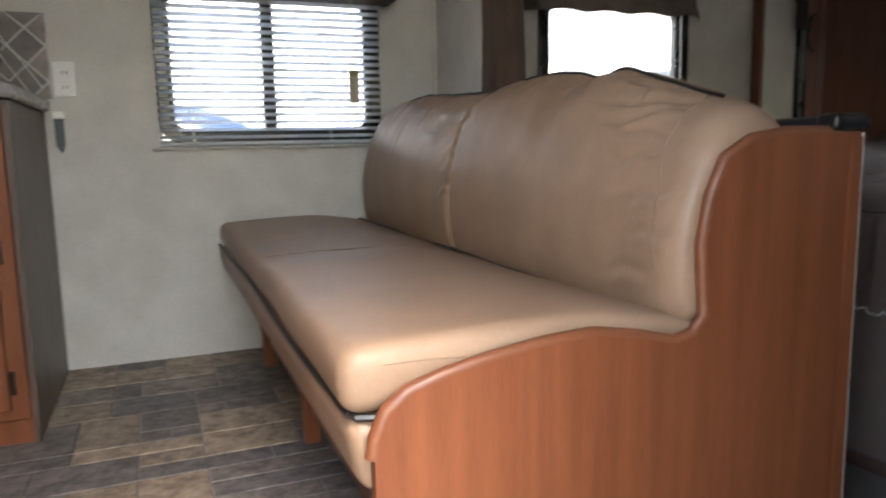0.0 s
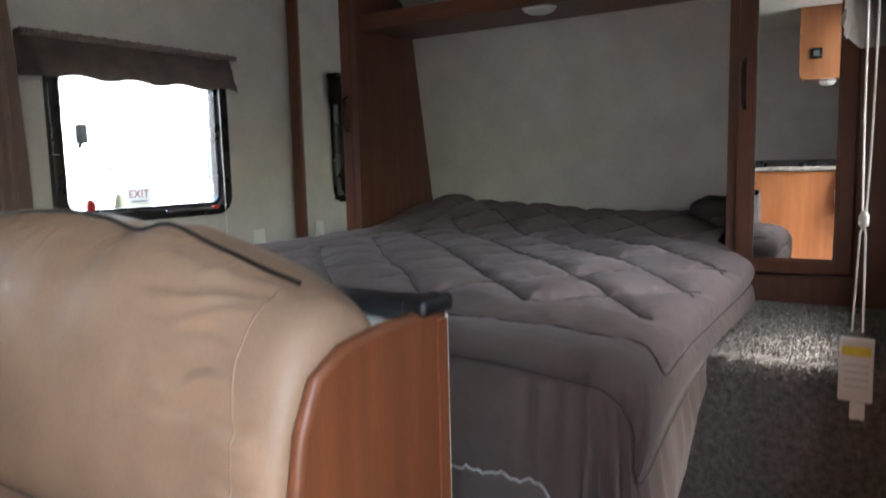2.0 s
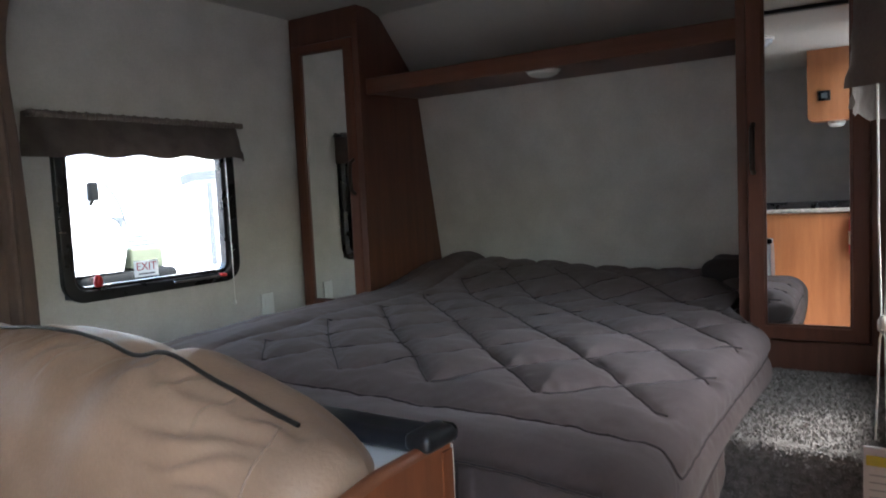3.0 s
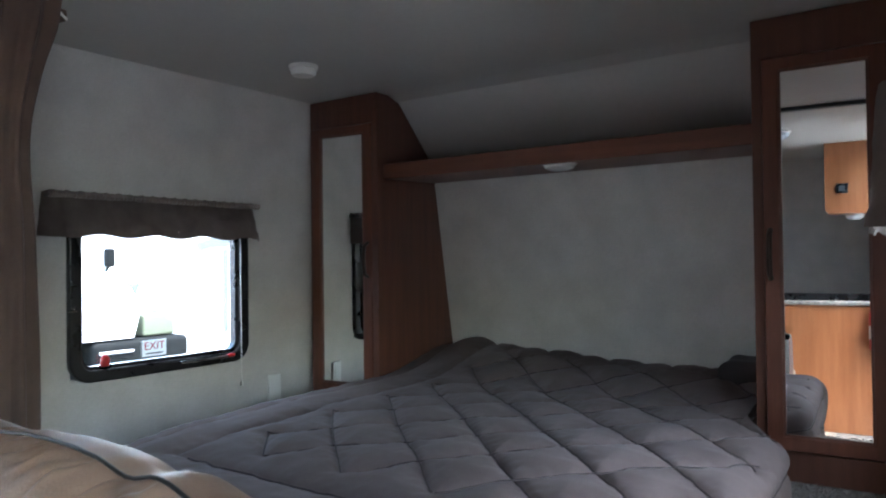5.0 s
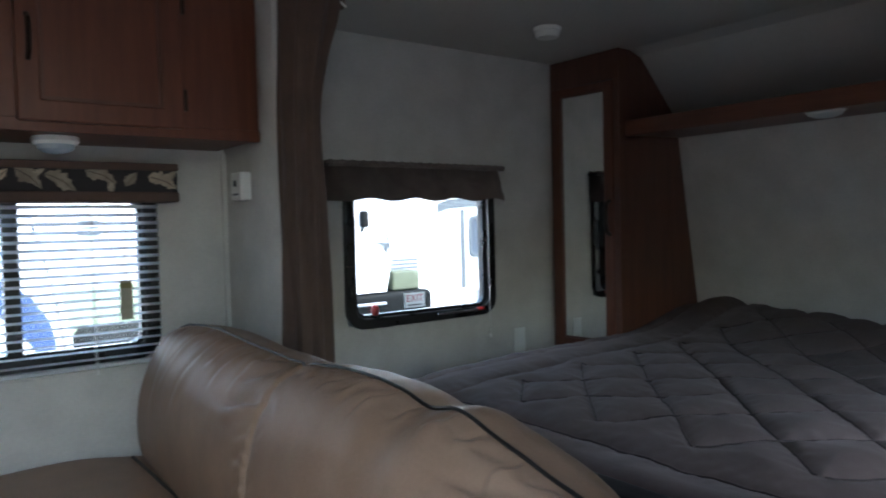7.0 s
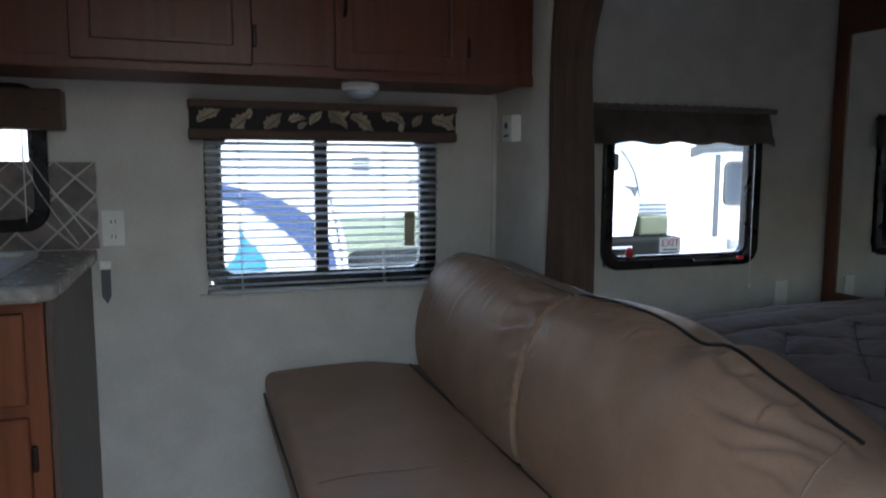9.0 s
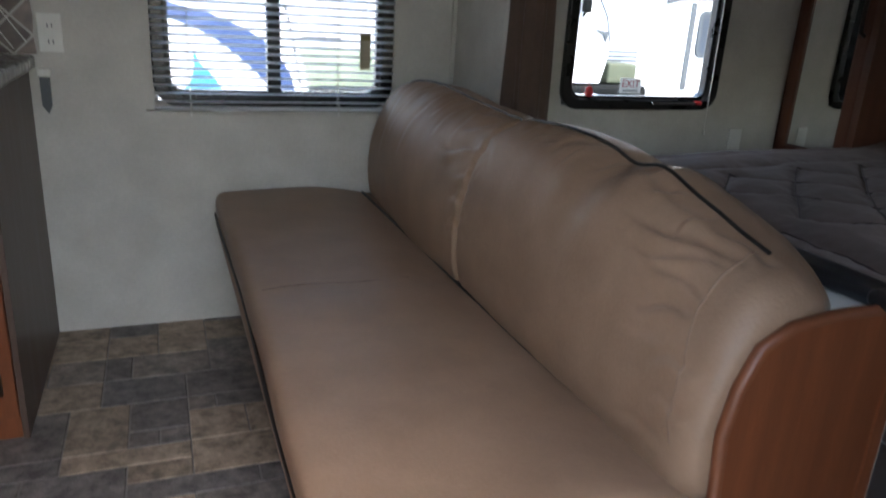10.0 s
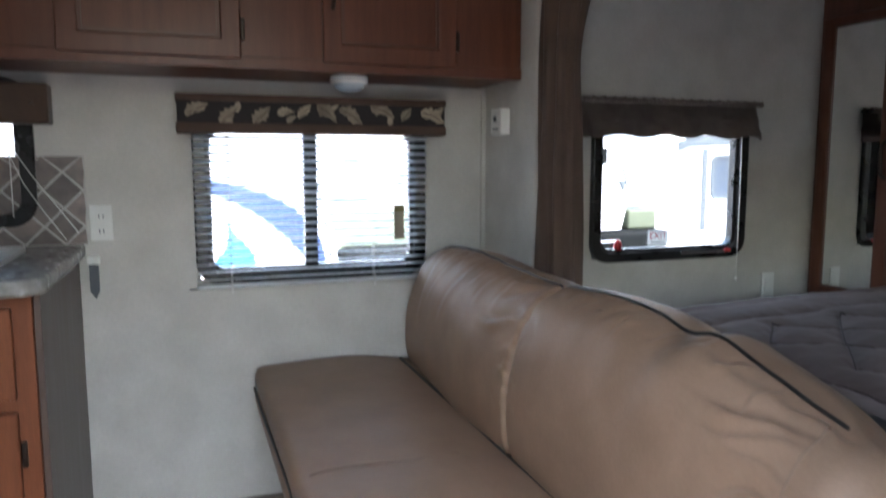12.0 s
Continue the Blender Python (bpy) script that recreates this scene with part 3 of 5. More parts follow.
part("tag_stripe", box(1.5985, 1.5995, 0.006, 0.048, 0.622, 0.638), YELLOW, tag_ob, smooth=False)
for i in range(4):
    part("small_print", box(1.5987, 1.5995, 0.008, 0.044, 0.606 - 0.012 * i, 0.608 - 0.012 * i), PALE_INK, tag_ob, smooth=False)
part("tag_tab", padded(1.601, 1.605, 0.012, 0.034, 0.515, 0.544, 0.0015, 0.02), WHITE, tag_ob)
cord2 = thing("shade_cord", (2.29, 2.37, 0.66), "thin white shade cord hanging beside the window", "cord")
part("strand", tube([(2.285, 2.345, 1.30), (2.288, 2.345, 0.9), (2.292, 2.35, 0.68)], 0.0016, 5), WHITE, cord2)
part("knob", lathe([(0.002, 0), (0.006, 0.004), (0.005, 0.016), (0.002, 0.02)], (2.292, 2.35, 0.665), 8), WHITE, cord2)

kc = thing("loose_cords", (-0.3, 2.37, 0.95), "thin white window cords hanging across the backsplash", "cords")
part("strand", tube([(-0.40, 2.372, 1.24), (-0.33, 2.374, 1.12), (-0.27, 2.378, 1.03), (-0.215, 2.384, 0.945)], 0.0016, 5), WHITE, kc)
part("strand", tube([(-0.40, 2.370, 1.22), (-0.355, 2.372, 1.10), (-0.31, 2.378, 1.02), (-0.25, 2.384, 0.925)], 0.0016, 5), WHITE, kc)
part("strand", tube([(-0.385, 2.365, 1.275), (-0.385, 2.365, 1.0)], 0.0018, 5), WHITE, kc)

# ---- overhead cabinets ----
CF, CB, CZ = 2.05, 2.40, 1.430
cab = thing("overhead_cabinet", (0.3, 2.22, CZ), "cherry wood overhead cabinet with panelled doors", "cabinet")
part("body", box(-0.98, 1.128, CF, CB - 0.002, CZ, ZC - 0.003), MID_CHERRY, cab, smooth=False, bevel=0.003)
part("bottom_rail", box(-0.98, 1.130, CF - 0.003, CF + 0.02, CZ - 0.006, CZ + 0.028), MID_CHERRY, cab, smooth=False, bevel=0.003)
for dx0, dx1, hinge in ((-0.20, 0.262, 1), (0.492, 0.90, 1), (-0.92, -0.42, 0)):
    d = part("door", ring([(dx0, 1.448), (dx1, 1.448), (dx1, 1.885), (dx0, 1.885)], [(dx0 + 0.055, 1.503), (dx1 - 0.055, 1.503), (dx1 - 0.055, 1.83), (dx0 + 0.055, 1.83)], "y", CF - 0.022, CF - 0.001), MID_CHERRY, cab, smooth=False, bevel=0.005)
    part("door_panel", box(dx0 + 0.05, dx1 - 0.05, CF - 0.012, CF - 0.002, 1.498, 1.835), MID_CHERRY, d, smooth=False)
    part("panel_bead", ring([(dx0 + 0.055, 1.503), (dx1 - 0.055, 1.503), (dx1 - 0.055, 1.83), (dx0 + 0.055, 1.83)], [(dx0 + 0.064, 1.512), (dx1 - 0.064, 1.512), (dx1 - 0.064, 1.821), (dx0 + 0.064, 1.821)], "y", CF - 0.017, CF - 0.011), DARK_CHERRY, d, smooth=False)
    hx = dx0 + 0.028 if hinge else dx1 - 0.028
    part("handle", tube([(hx, CF - 0.022, 1.60), (hx, CF - 0.045, 1.615), (hx, CF - 0.05, 1.655), (hx, CF - 0.045, 1.695), (hx, CF - 0.022, 1.71)], 0.006, 8), BRONZE, d, "dark bronze bow handle")
    for hz in (1.53, 1.80):
        part("hinge", padded(dx1 + 0.001, dx1 + 0.012, CF - 0.018, CF - 0.001, hz - 0.03, hz + 0.03, 0.003, 0.03), BRONZE, d, "dark bronze hinge")
puck = thing("puck_light", (0.63, 2.19, 1.39), "round white puck light under the overhead cabinet, unlit", "lamp")
part("housing", lathe([(0.058, 0.022), (0.060, 0.008), (0.052, 0.0)], (0.60, 2.19, 1.406), 28), WHITE, puck)
part("lens", lathe([(0.050, 0.004), (0.045, -0.012), (0.028, -0.022), (0.004, -0.026)], (0.60, 2.19, 1.406), 28), material("frosted_lens", (0.42, 0.47, 0.52), 0.1), puck, "frosted lens")
th = thing("wall_alarm", (1.14, 2.14, 1.27), "white plastic alarm box on the partition", "alarm")
part("case", padded(1.112, 1.1495, 2.172, 2.254, 1.256, 1.345, 0.006, 0.02), WHITE, th)
part("button", padded(1.109, 1.113, 2.205, 2.225, 1.30, 1.32, 0.0015, 0.01), GREY_PAINT, th)
part("grille", box(1.1105, 1.1123, 2.19, 2.235, 1.272, 1.278), GREY_PAINT, th, smooth=False)

# ---- privacy curtain ----
cur = thing("privacy_curtain", (1.19, 1.89, 0.3), "brown privacy curtain gathered at the partition", "curtain")


CURTAIN_WIDTH = [(0.0, 0.058, 0.0), (0.35, 0.058, 0.0), (0.6, 0.052, -0.004), (0.76, 0.046, -0.010), (0.88, 0.058, 0.008), (0.95, 0.072, 0.024), (1.0, 0.076, 0.030)]


def curtain_fold(u, v):
    a = 2 * math.pi * u
    rx, lean = along(CURTAIN_WIDTH, v)
    top = smoothstep(0.8, 1.0, v)
    ry = 0.082 - 0.012 * math.sin(v * 3.0)
    drift = 0.9 * math.sin(v * 2.6) + 0.5 * math.sin(v * 7.0)
    rip = 1 + 0.24 * math.sin(8 * a + drift) + 0.10 * math.sin(15 * a - 2 * drift) + 0.10 * noise.noise((3 * math.cos(a), 3 * math.sin(a), 5 * v))
    return (1.188 + lean + rx * rip * math.cos(a), 1.890 - 0.01 * top + ry * (1 + 0.10 * math.sin(8 * a + drift)) * math.sin(a),
            0.32 + 1.525 * v + (0.010 * math.sin(8 * a) if v > 0.97 else 0))


part("cloth", sheet(curtain_fold, 200, 60, closed_u=True), CURTAIN, cur)
part("track", box(1.172, 1.206, 0.0, 1.982, 1.885, 1.903), GREY_PAINT, cur, "grey ceiling track", smooth=False)
for hy in (1.82, 1.86, 1.91, 1.95):
    part("hook", tube([(1.19, hy, 1.835), (1.194, hy, 1.868), (1.188, hy, 1.888)], 0.003, 6), CHROME, cur)
part("header_tab", padded(1.262, 1.318, 1.835, 1.87, 1.80, 1.832, 0.008, 0.01), CURTAIN, cur)
part("cord_loop", tube([(1.270, 1.832, 1.828), (1.286, 1.829, 1.822), (1.300, 1.831, 1.812), (1.314, 1.835, 1.804)], 0.0035, 6), WHITE, cur, "pale cord loop")

# ---- wardrobes and shelf at the bed head ----
CLX, CLY = 1.66, 1.13
WX = 2.75


def wardrobe(y0, y1, m0, m1, handle_y, label, base_z, ajar=0.0):
    w = thing("wardrobe", (2.9, (y0 + y1) / 2, base_z), label, "wardrobe")
    # body follows the leaning front wall and the sloping ceiling
    body = [(WX + 0.004, base_z), (3.352, base_z), (3.17, 1.60), (2.895, 1.876), (2.82, 1.900), (WX + 0.004, 1.900)]
    part("body", prism(body, "y", y0 + 0.001, y1 - 0.001), DARK_CHERRY, w, smooth=False)
    part("face_frame", ring([(y0, base_z), (y1, base_z), (y1, 1.902), (y0, 1.902)], [(m0 - 0.05, 0.579), (m1 + 0.05, 0.579), (m1 + 0.05, 1.775), (m0 - 0.05, 1.775)], "x", WX - 0.012, WX + 0.004), DARK_CHERRY, w, smooth=False, bevel=0.003)
    d = part("door", ring([(m0 - 0.047, 0.582), (m1 + 0.047, 0.582), (m1 + 0.047, 1.772), (m0 - 0.047, 1.772)], [(m0, 0.6240), (m1, 0.6240), (m1, 1.7345), (m0, 1.7345)], "x", WX - 0.024, WX + 0.002), MID_CHERRY, w, smooth=False, bevel=0.005)
    part("mirror_pane", box(WX - 0.013, WX - 0.008, m0 - 0.004, m1 + 0.004, 0.620, 1.7385), MIRROR, d, "clear mirror pane", smooth=False)
    part("mirror_bead", ring([(m0, 0.6240), (m1, 0.6240), (m1, 1.7345), (m0, 1.7345)], [(m0 + 0.006, 0.630), (m1 - 0.006, 0.630), (m1 - 0.006, 1.7285), (m0 + 0.006, 1.7285)], "x", WX - 0.019, WX - 0.013), DARK_CHERRY, d, smooth=False)
    hx = WX - 0.024
    part("handle", tube([(hx, handle_y, 1.10), (hx - 0.024, handle_y, 1.112), (hx - 0.03, handle_y, 1.15), (hx - 0.03, handle_y, 1.20), (hx - 0.024, handle_y, 1.235), (hx, handle_y, 1.248)], 0.008, 10), BRONZE, d, "dark bronze bow handle")
    if ajar:
        hinge = Vector((WX - 0.012, (m0 + m1) / 2, 0.0))
        d.matrix_parent_inverse = Matrix.Translation(-w.location) @ Matrix.Translation(hinge) @ Matrix.Rotation(radians(ajar), 4, "Z") @ Matrix.Translation(-hinge)
    return w


wardrobe(1.993, 2.396, 2.077, 2.320, 2.052, "narrow cherry wardrobe with mirrored door beside the bed head", 0.485, 4.5)
wardrobe(YD + 0.004, 0.470, 0.154, 0.391, 0.419, "cherry wardrobe with mirrored door barely ajar on the carpeted ledge", 0.487, 2.6)
shelf = thing("overhead_shelf", (2.95, 1.24, 1.53), "cherry wood shelf across the bed head between the wardrobes", "shelf")
part("board", prism([(2.80, 1.528), (3.178, 1.538), (3.168, 1.588), (2.80, 1.560)], "y", 0.471, 1.992), CHERRY_ACROSS, shelf, smooth=False)
part("front_rail", box(2.775, 2.80, 0.471, 1.992, 1.523, 1.592), CHERRY_ACROSS, shelf, smooth=False, bevel=0.006)
dome = thing("dome_light", (2.84, 1.165, 1.47), "small round white dome light under the shelf, unlit", "lamp")
part("housing", lathe([(0.066, 0.022), (0.068, 0.01), (0.062, 0.004)], (2.865, 1.190, 1.520), 28), WHITE, dome)
part("diffuser", lathe([(0.060, 0.006), (0.056, -0.004), (0.036, -0.012), (0.006, -0.016)], (2.865, 1.190, 1.520), 28), WHITE, dome)
sm = thing("smoke_detector", (2.18, 1.86, 1.85), "round white smoke detector on the ceiling", "smoke detector")
part("base", lathe([(0.054, 0.042), (0.054, 0.028), (0.050, 0.026)], (2.26, 1.945, 1.862), 28), WHITE, sm)
part("cover", lathe([(0.049, 0.028), (0.047, 0.012), (0.040, 0.004), (0.010, 0.002)], (2.26, 1.945, 1.862), 28), WHITE, sm)
FROSTED = material("frosted_bowl", (0.55, 0.58, 0.64), 0.25)


def ceiling_light(cx, cy, label):
    cl = thing("ceiling_light", (cx, cy, ZC), label, "lamp", "ceiling lights")
    part("rim", lathe([(0.085, 0.0), (0.088, -0.012), (0.080, -0.016)], (cx, cy, ZC - 0.001), 28), WHITE, cl)
    part("bowl", lathe([(0.080, -0.014), (0.074, -0.034), (0.050, -0.050), (0.010, -0.056)], (cx, cy, ZC - 0.001), 28), FROSTED, cl, "frosted bowl")
    part("pin", lathe([(0.006, 0.0), (0.008, -0.008), (0.003, -0.014)], (cx, cy, ZC - 0.056), 10), CHROME, cl)


ceiling_light(CLX, CLY, "round frosted ceiling light above the bed, unlit")
ceiling_light(0.47, 0.60, "round frosted ceiling light above the entry, unlit")
ot = thing("wall_outlet", (2.505, 2.395, 0.58), "white wall outlet below the exit window", "outlet")
part("plate", padded(2.472, 2.542, 2.392, 2.4, 0.565, 0.68, 0.003, 0.03), WHITE, ot)
part("socket", box(2.49, 2.524, 2.390, 2.392, 0.585, 0.66), WHITE, ot, smooth=False)


# ---- bed ----
BX0, BX1, BY0, BY1 = 1.455, 3.30, 0.405, 1.95
bed = thing("bed", (2.4, 1.2, 0.0), "queen bed base and mattress under a comforter", "bed")
part("platform", box(BX0 + 0.06, 3.34, BY0 + 0.06, BY1 - 0.02, 0.002, 0.36), DARK_CHERRY, bed, smooth=False)
part("mattress", padded(BX0 + 0.02, BX1 + 0.02, BY0 + 0.02, BY1 + 0.02, 0.362, 0.60, 0.06, 0.1), WHITE, bed)


def bed_top(x, y):
    head = smoothstep(2.75, 3.05, x)
    f = (y - BY0) / (BY1 - BY0)
    lumps = 0.055 * math.exp(-(((f - 0.93) / 0.10) ** 2)) + 0.02 * math.exp(-(((f - 0.72) / 0.2) ** 2)) + 0.05 * math.exp(-(((f - 0.09) / 0.06) ** 2))
    return 0.660 + 0.02 * smoothstep(1.5, 2.3, x) - 0.03 * smoothstep(1.80, 1.44, x) - 0.015 * smoothstep(0.62, 0.40, y) * smoothstep(2.6, 2.2, x) + 0.05 * head + lumps * smoothstep(2.95, 3.2, x)


def rim_of(s, t, wide):
    """Distance inside the edge of the quilted field, whose corner hangs down on the door side; negative in the flounce."""
    a, b = s + 0.05, (t + 0.26) * 1.36 - 0.03
    near = min(a, b) - max(0.07 - abs(a - b), 0.0) ** 2 / 0.28
    return min(near, wide - 0.055 - t)


def quilt(s, t, wide):
    """Puffed height of the stitching at s along the bed from the foot and t from its door side."""
    rim = rim_of(s, t, wide)
    lines = [abs(rim + 0.03), abs(rim - 0.16)]
    bend = 0.005 * math.sin(s * 9) + 0.004 * math.sin(t * 11)
    if rim > 0.22:
        ends = smoothstep(0.27, 0.22, rim) * 0.05
        for p in ((s + t - 1.02 + bend) / 0.283, (s - t + 0.05 - bend) / 0.279):
            lines.append(abs(p - round(p)) * 0.199 + ends)
    far = min(lines)
    pucker = 0.0045 * noise.noise((s * 40, t * 40, 0.3)) * math.exp(-((far / 0.045) ** 2))
    if rim < -0.03:
        return 0.004 * (1 - math.exp(-far / 0.010)) - 0.006
    return 0.023 * (1 - math.exp(-far / 0.05)) + 0.005 * (1 - math.exp(-((far / 0.007) ** 1.2))) - 0.014 + pucker


WIDE, LONG = BY1 - BY0, BX1 - BX0
DROP_F, DROP_S, DROP_B = 0.56, 0.56, 0.24
R = 0.07


def comforter_point(u, v):
    s = -DROP_F + (LONG + DROP_F) * u
    t = -DROP_S + (WIDE + DROP_S + DROP_B) * v
    a = max(0.0, -s)
    b = max(0.0, -t)
    c = max(0.0, t - WIDE)
    x, y = BX0 + max(s, 0.0), BY0 + min(max(t, 0.0), WIDE)
    b2 = b + c
    d = math.hypot(a, b2)
    z = bed_top(x, y)
    q = quilt(s, t, WIDE)
    wr = 0.006 * noise.noise((x * 6, y * 6, 1.7)) + 0.010 * noise.noise((x * 2.3, y * 2.3, 5.1)) + 0.004 * noise.noise((x * 13, y * 17, 8.4))
    if d < 1e-6:
        return (x, y + max(0.0, 0.49 - y) * smoothstep(2.42, 2.72, x), z + q + wr)
    ang = min(d / R, math.pi / 2)
    out = R * math.sin(ang)
    down = R * (1 - math.cos(ang)) + max(0.0, d - R * math.pi / 2)
    dx, dy = -a / d, (-b if b > c else c) / d
    pos = math.atan2(b2, a)
    fold = 0.0
    skirt = -rim_of(s, t, WIDE) - 0.03
    hang = smoothstep(0.0, 0.22, skirt)
    gather = smoothstep(0.0, 0.02, skirt) * smoothstep(0.30, 0.05, skirt)
    along_edge = x * 1.0 + y * 1.3
    fold += (0.005 * math.sin(along_edge * 41 + 1.6 * math.sin(along_edge * 7)) + 0.010 * noise.noise((along_edge * 9, d * 2, 3.3))) * hang
    if a > 0 and b > 0:
        fold += 0.026 * math.sin(pos * 12.0 + 0.6) * hang + 0.010 * noise.noise((pos * 7, d * 4, 6.0)) * smoothstep(0.05, 0.2, d)
    fold += (0.004 * math.sin(along_edge * 96 + 2.0 * math.sin(along_edge * 13)) + 0.007 * noise.noise((along_edge * 26, d * 3, 9.1))) * gather
    out += fold + 0.02 * hang + q * 0.9 * min(1.0, d / R) + 0.008 * math.sin(math.pi * min(1.0, d / 0.21)) * (1.0 if b > 0 else 0.3)
    zz = z - down + q * (1 - 0.7 * min(1.0, d / R)) + wr * max(0.0, 1 - d / R)
    if b > 0 and zz < 0.53:
        rest = 0.6 * min(1.0, max(0.0, (x - 1.50) / 0.52)) + 0.4 * smoothstep(1.93, 2.12, x)
        out -= (0.53 - zz) * 0.25 * rest
        zz = zz + (0.53 - zz) * 0.9 * rest
    if zz < 0.03:
        out += (0.03 - zz) * 0.5
        zz = 0.03 + 0.01 * math.sin(along_edge * 40)
    py = y + dy * out
    py += max(0.0, 0.49 - py) * smoothstep(2.42, 2.72, x)
    return (x + dx * out, py, zz)


def on_top(u, v):
    s = -DROP_F + (LONG + DROP_F) * u
    t = -DROP_S + (WIDE + DROP_S + DROP_B) * v
    return rim_of(s, t, WIDE) > -0.03


pillow = tagged(part("pillow", padded(2.99, 3.27, 0.485, 0.66, 0.655, 0.80, 0.05, 0.02, lambda p: Vector((p.x + 0.02 * noise.noise(p * 7), p.y + 0.015 * noise.noise(p * 6), p.z + 0.02 * noise.noise(p * 9)))), PILLOW), "dark brown pillow tucked at the bed head", "pillow")
comforter = thing("comforter", (2.4, 1.2, 0.62), "dark taupe quilted comforter draped over the bed", "bedding")
for nm, test in (("quilted_top", on_top), ("draped_skirt", lambda u, v: not on_top(u, v))):
    cf_bm = sheet_where(comforter_point, 400, 400, test)
    bmesh.ops.solidify(cf_bm, geom=cf_bm.faces[:], thickness=0.012)
    part(nm, cf_bm, COMFORTER, comforter)
# thread sunk along the quilting, its dark colour painting the shade in the seams
SHADE_THREAD = material("quilting_thread_seam_shade", (0.065, 0.047, 0.042), 0.8, scale=40)


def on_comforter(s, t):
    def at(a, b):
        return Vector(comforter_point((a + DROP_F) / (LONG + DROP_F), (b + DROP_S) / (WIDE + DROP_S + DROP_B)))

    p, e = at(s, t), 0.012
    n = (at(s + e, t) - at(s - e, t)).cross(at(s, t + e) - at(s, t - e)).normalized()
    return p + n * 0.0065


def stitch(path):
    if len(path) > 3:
        part("seam_thread", tube([on_comforter(s, t) for s, t in path], 0.0021, 5), SHADE_THREAD, comforter.children[0], "thread in a quilting seam, darkened for the seam's shade")


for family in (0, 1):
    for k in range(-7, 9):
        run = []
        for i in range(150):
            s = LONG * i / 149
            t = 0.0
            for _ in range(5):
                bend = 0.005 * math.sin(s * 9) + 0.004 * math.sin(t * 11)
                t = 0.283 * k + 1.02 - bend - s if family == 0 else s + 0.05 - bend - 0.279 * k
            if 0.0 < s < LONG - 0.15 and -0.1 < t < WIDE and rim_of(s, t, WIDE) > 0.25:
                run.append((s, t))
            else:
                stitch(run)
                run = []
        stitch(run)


def on_rim(c):
    """The seam that keeps the distance c inside the field's edge: along the foot, round the hanging corner, along the side."""
    s_mid, t_mid = c + 0.0175 - 0.05, (c + 0.0475) / 1.36 - 0.26
    path = []
    for i in range(71):
        t = t_mid + (WIDE - 0.10 - c - t_mid) * (1 - i / 70) ** 2
        lo, hi = -0.4, s_mid + 0.05
        for _ in range(24):
            m = (lo + hi) / 2
            lo, hi = (m, hi) if rim_of(m, t, WIDE) < c else (lo, m)
        path.append((lo, t))
    for i in range(1, 61):
        s = s_mid + (LONG - 0.6 - s_mid) * (i / 60) ** 2
        lo, hi = -0.5, t_mid + 0.05
        for _ in range(24):
            m = (lo + hi) / 2
            lo, hi = (m, hi) if rim_of(s, m, WIDE) < c else (lo, m)
        path.append((s, lo))
    return path


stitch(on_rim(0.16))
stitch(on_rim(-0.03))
# clear wrapping left round the foot of the bed


def film_top(u):
    return 0.40 + 0.018 * noise.noise((u * 17, 0.4, 3)) + 0.010 * noise.noise((u * 51, 0.4, 8)) - 0.40 * smoothstep(0.17, 0.0, u) ** 1.3


def film_point(u, v):
    return (1.335 + 0.03 * noise.noise((u * 7, v * 3, 0)) + 0.012 * noise.noise((u * 19, v * 9, 2)) - 0.03 * (1 - v), 0.27 + 1.38 * u, 0.012 + film_top(u) * v)


film = thing("plastic_wrapping", (1.33, 1.0, 0.0), "torn clear plastic wrapping round the bed foot", "wrapping")
part("film", sheet(film_point, 90, 28), FILM, film)
part("torn_edge", tube([Vector(film_point(k / 160, 1.0)) + Vector((-0.004, 0, 0.003 * math.sin(k * 2.3))) for k in range(2, 161)], 0.0022, 5), material("milky_plastic", (0.45, 0.44, 0.42), 0.4), film, "pale rolled torn edge")

# ---- sofa ----
sofa = thing("sofa", (0.7, 1.42, 0.0), "tan leatherette jackknife sofa with cherry wood end panel", "sofa")
SY0, SY1 = 0.53, 2.375
panel = [(0.318, 0.004), (0.318, 0.36), (0.322, 0.385), (0.338, 0.418), (0.366, 0.438), (0.412, 0.452), (0.475, 0.465), (0.556, 0.476), (0.632, 0.480), (0.705, 0.468),
         (0.765, 0.452), (0.80, 0.460), (0.820, 0.485), (0.817, 0.53), (0.812, 0.59), (0.824, 0.655), (0.850, 0.71), (0.895, 0.735), (0.96, 0.744), (1.104, 0.744), (1.104, 0.004)]
pan = part("end_panel", prism(panel, "y", 0.502, 0.522), CHERRY, sofa, smooth=False)
part("edge_moulding", tube([(x, 0.512, z) for x, z in panel[1:-1]], 0.0105, 10), CHERRY_ALONG, pan)
part("corner_trim", box(1.1045, 1.108, 0.500, 0.524, 0.004, 0.742), WHITE, pan, "pale edge strip", smooth=False)
part("corner_post", box(1.082, 1.1043, 0.4985, 0.5018, 0.006, 0.738), CHERRY, pan, smooth=False)
part("back_board", box(1.080, 1.106, 0.5235, 2.398, 0.004, 0.742), CHERRY_ACROSS, sofa, smooth=False)
part("white_liner", box(0.985, 1.079, 0.5235, 2.36, 0.715, 0.7385), WHITE, sofa, "white plastic ledge", smooth=False, bevel=0.002)
part("base_rail", box(0.42, 0.46, 0.54, 2.36, 0.08, 0.32), DARK_CHERRY, sofa, smooth=False)
for ly in (0.75, 1.45, 2.15):
    part("leg", box(0.40, 0.44, ly - 0.02, ly + 0.02, 0.002, 0.32), CHERRY, sofa, smooth=False, bevel=0.003)


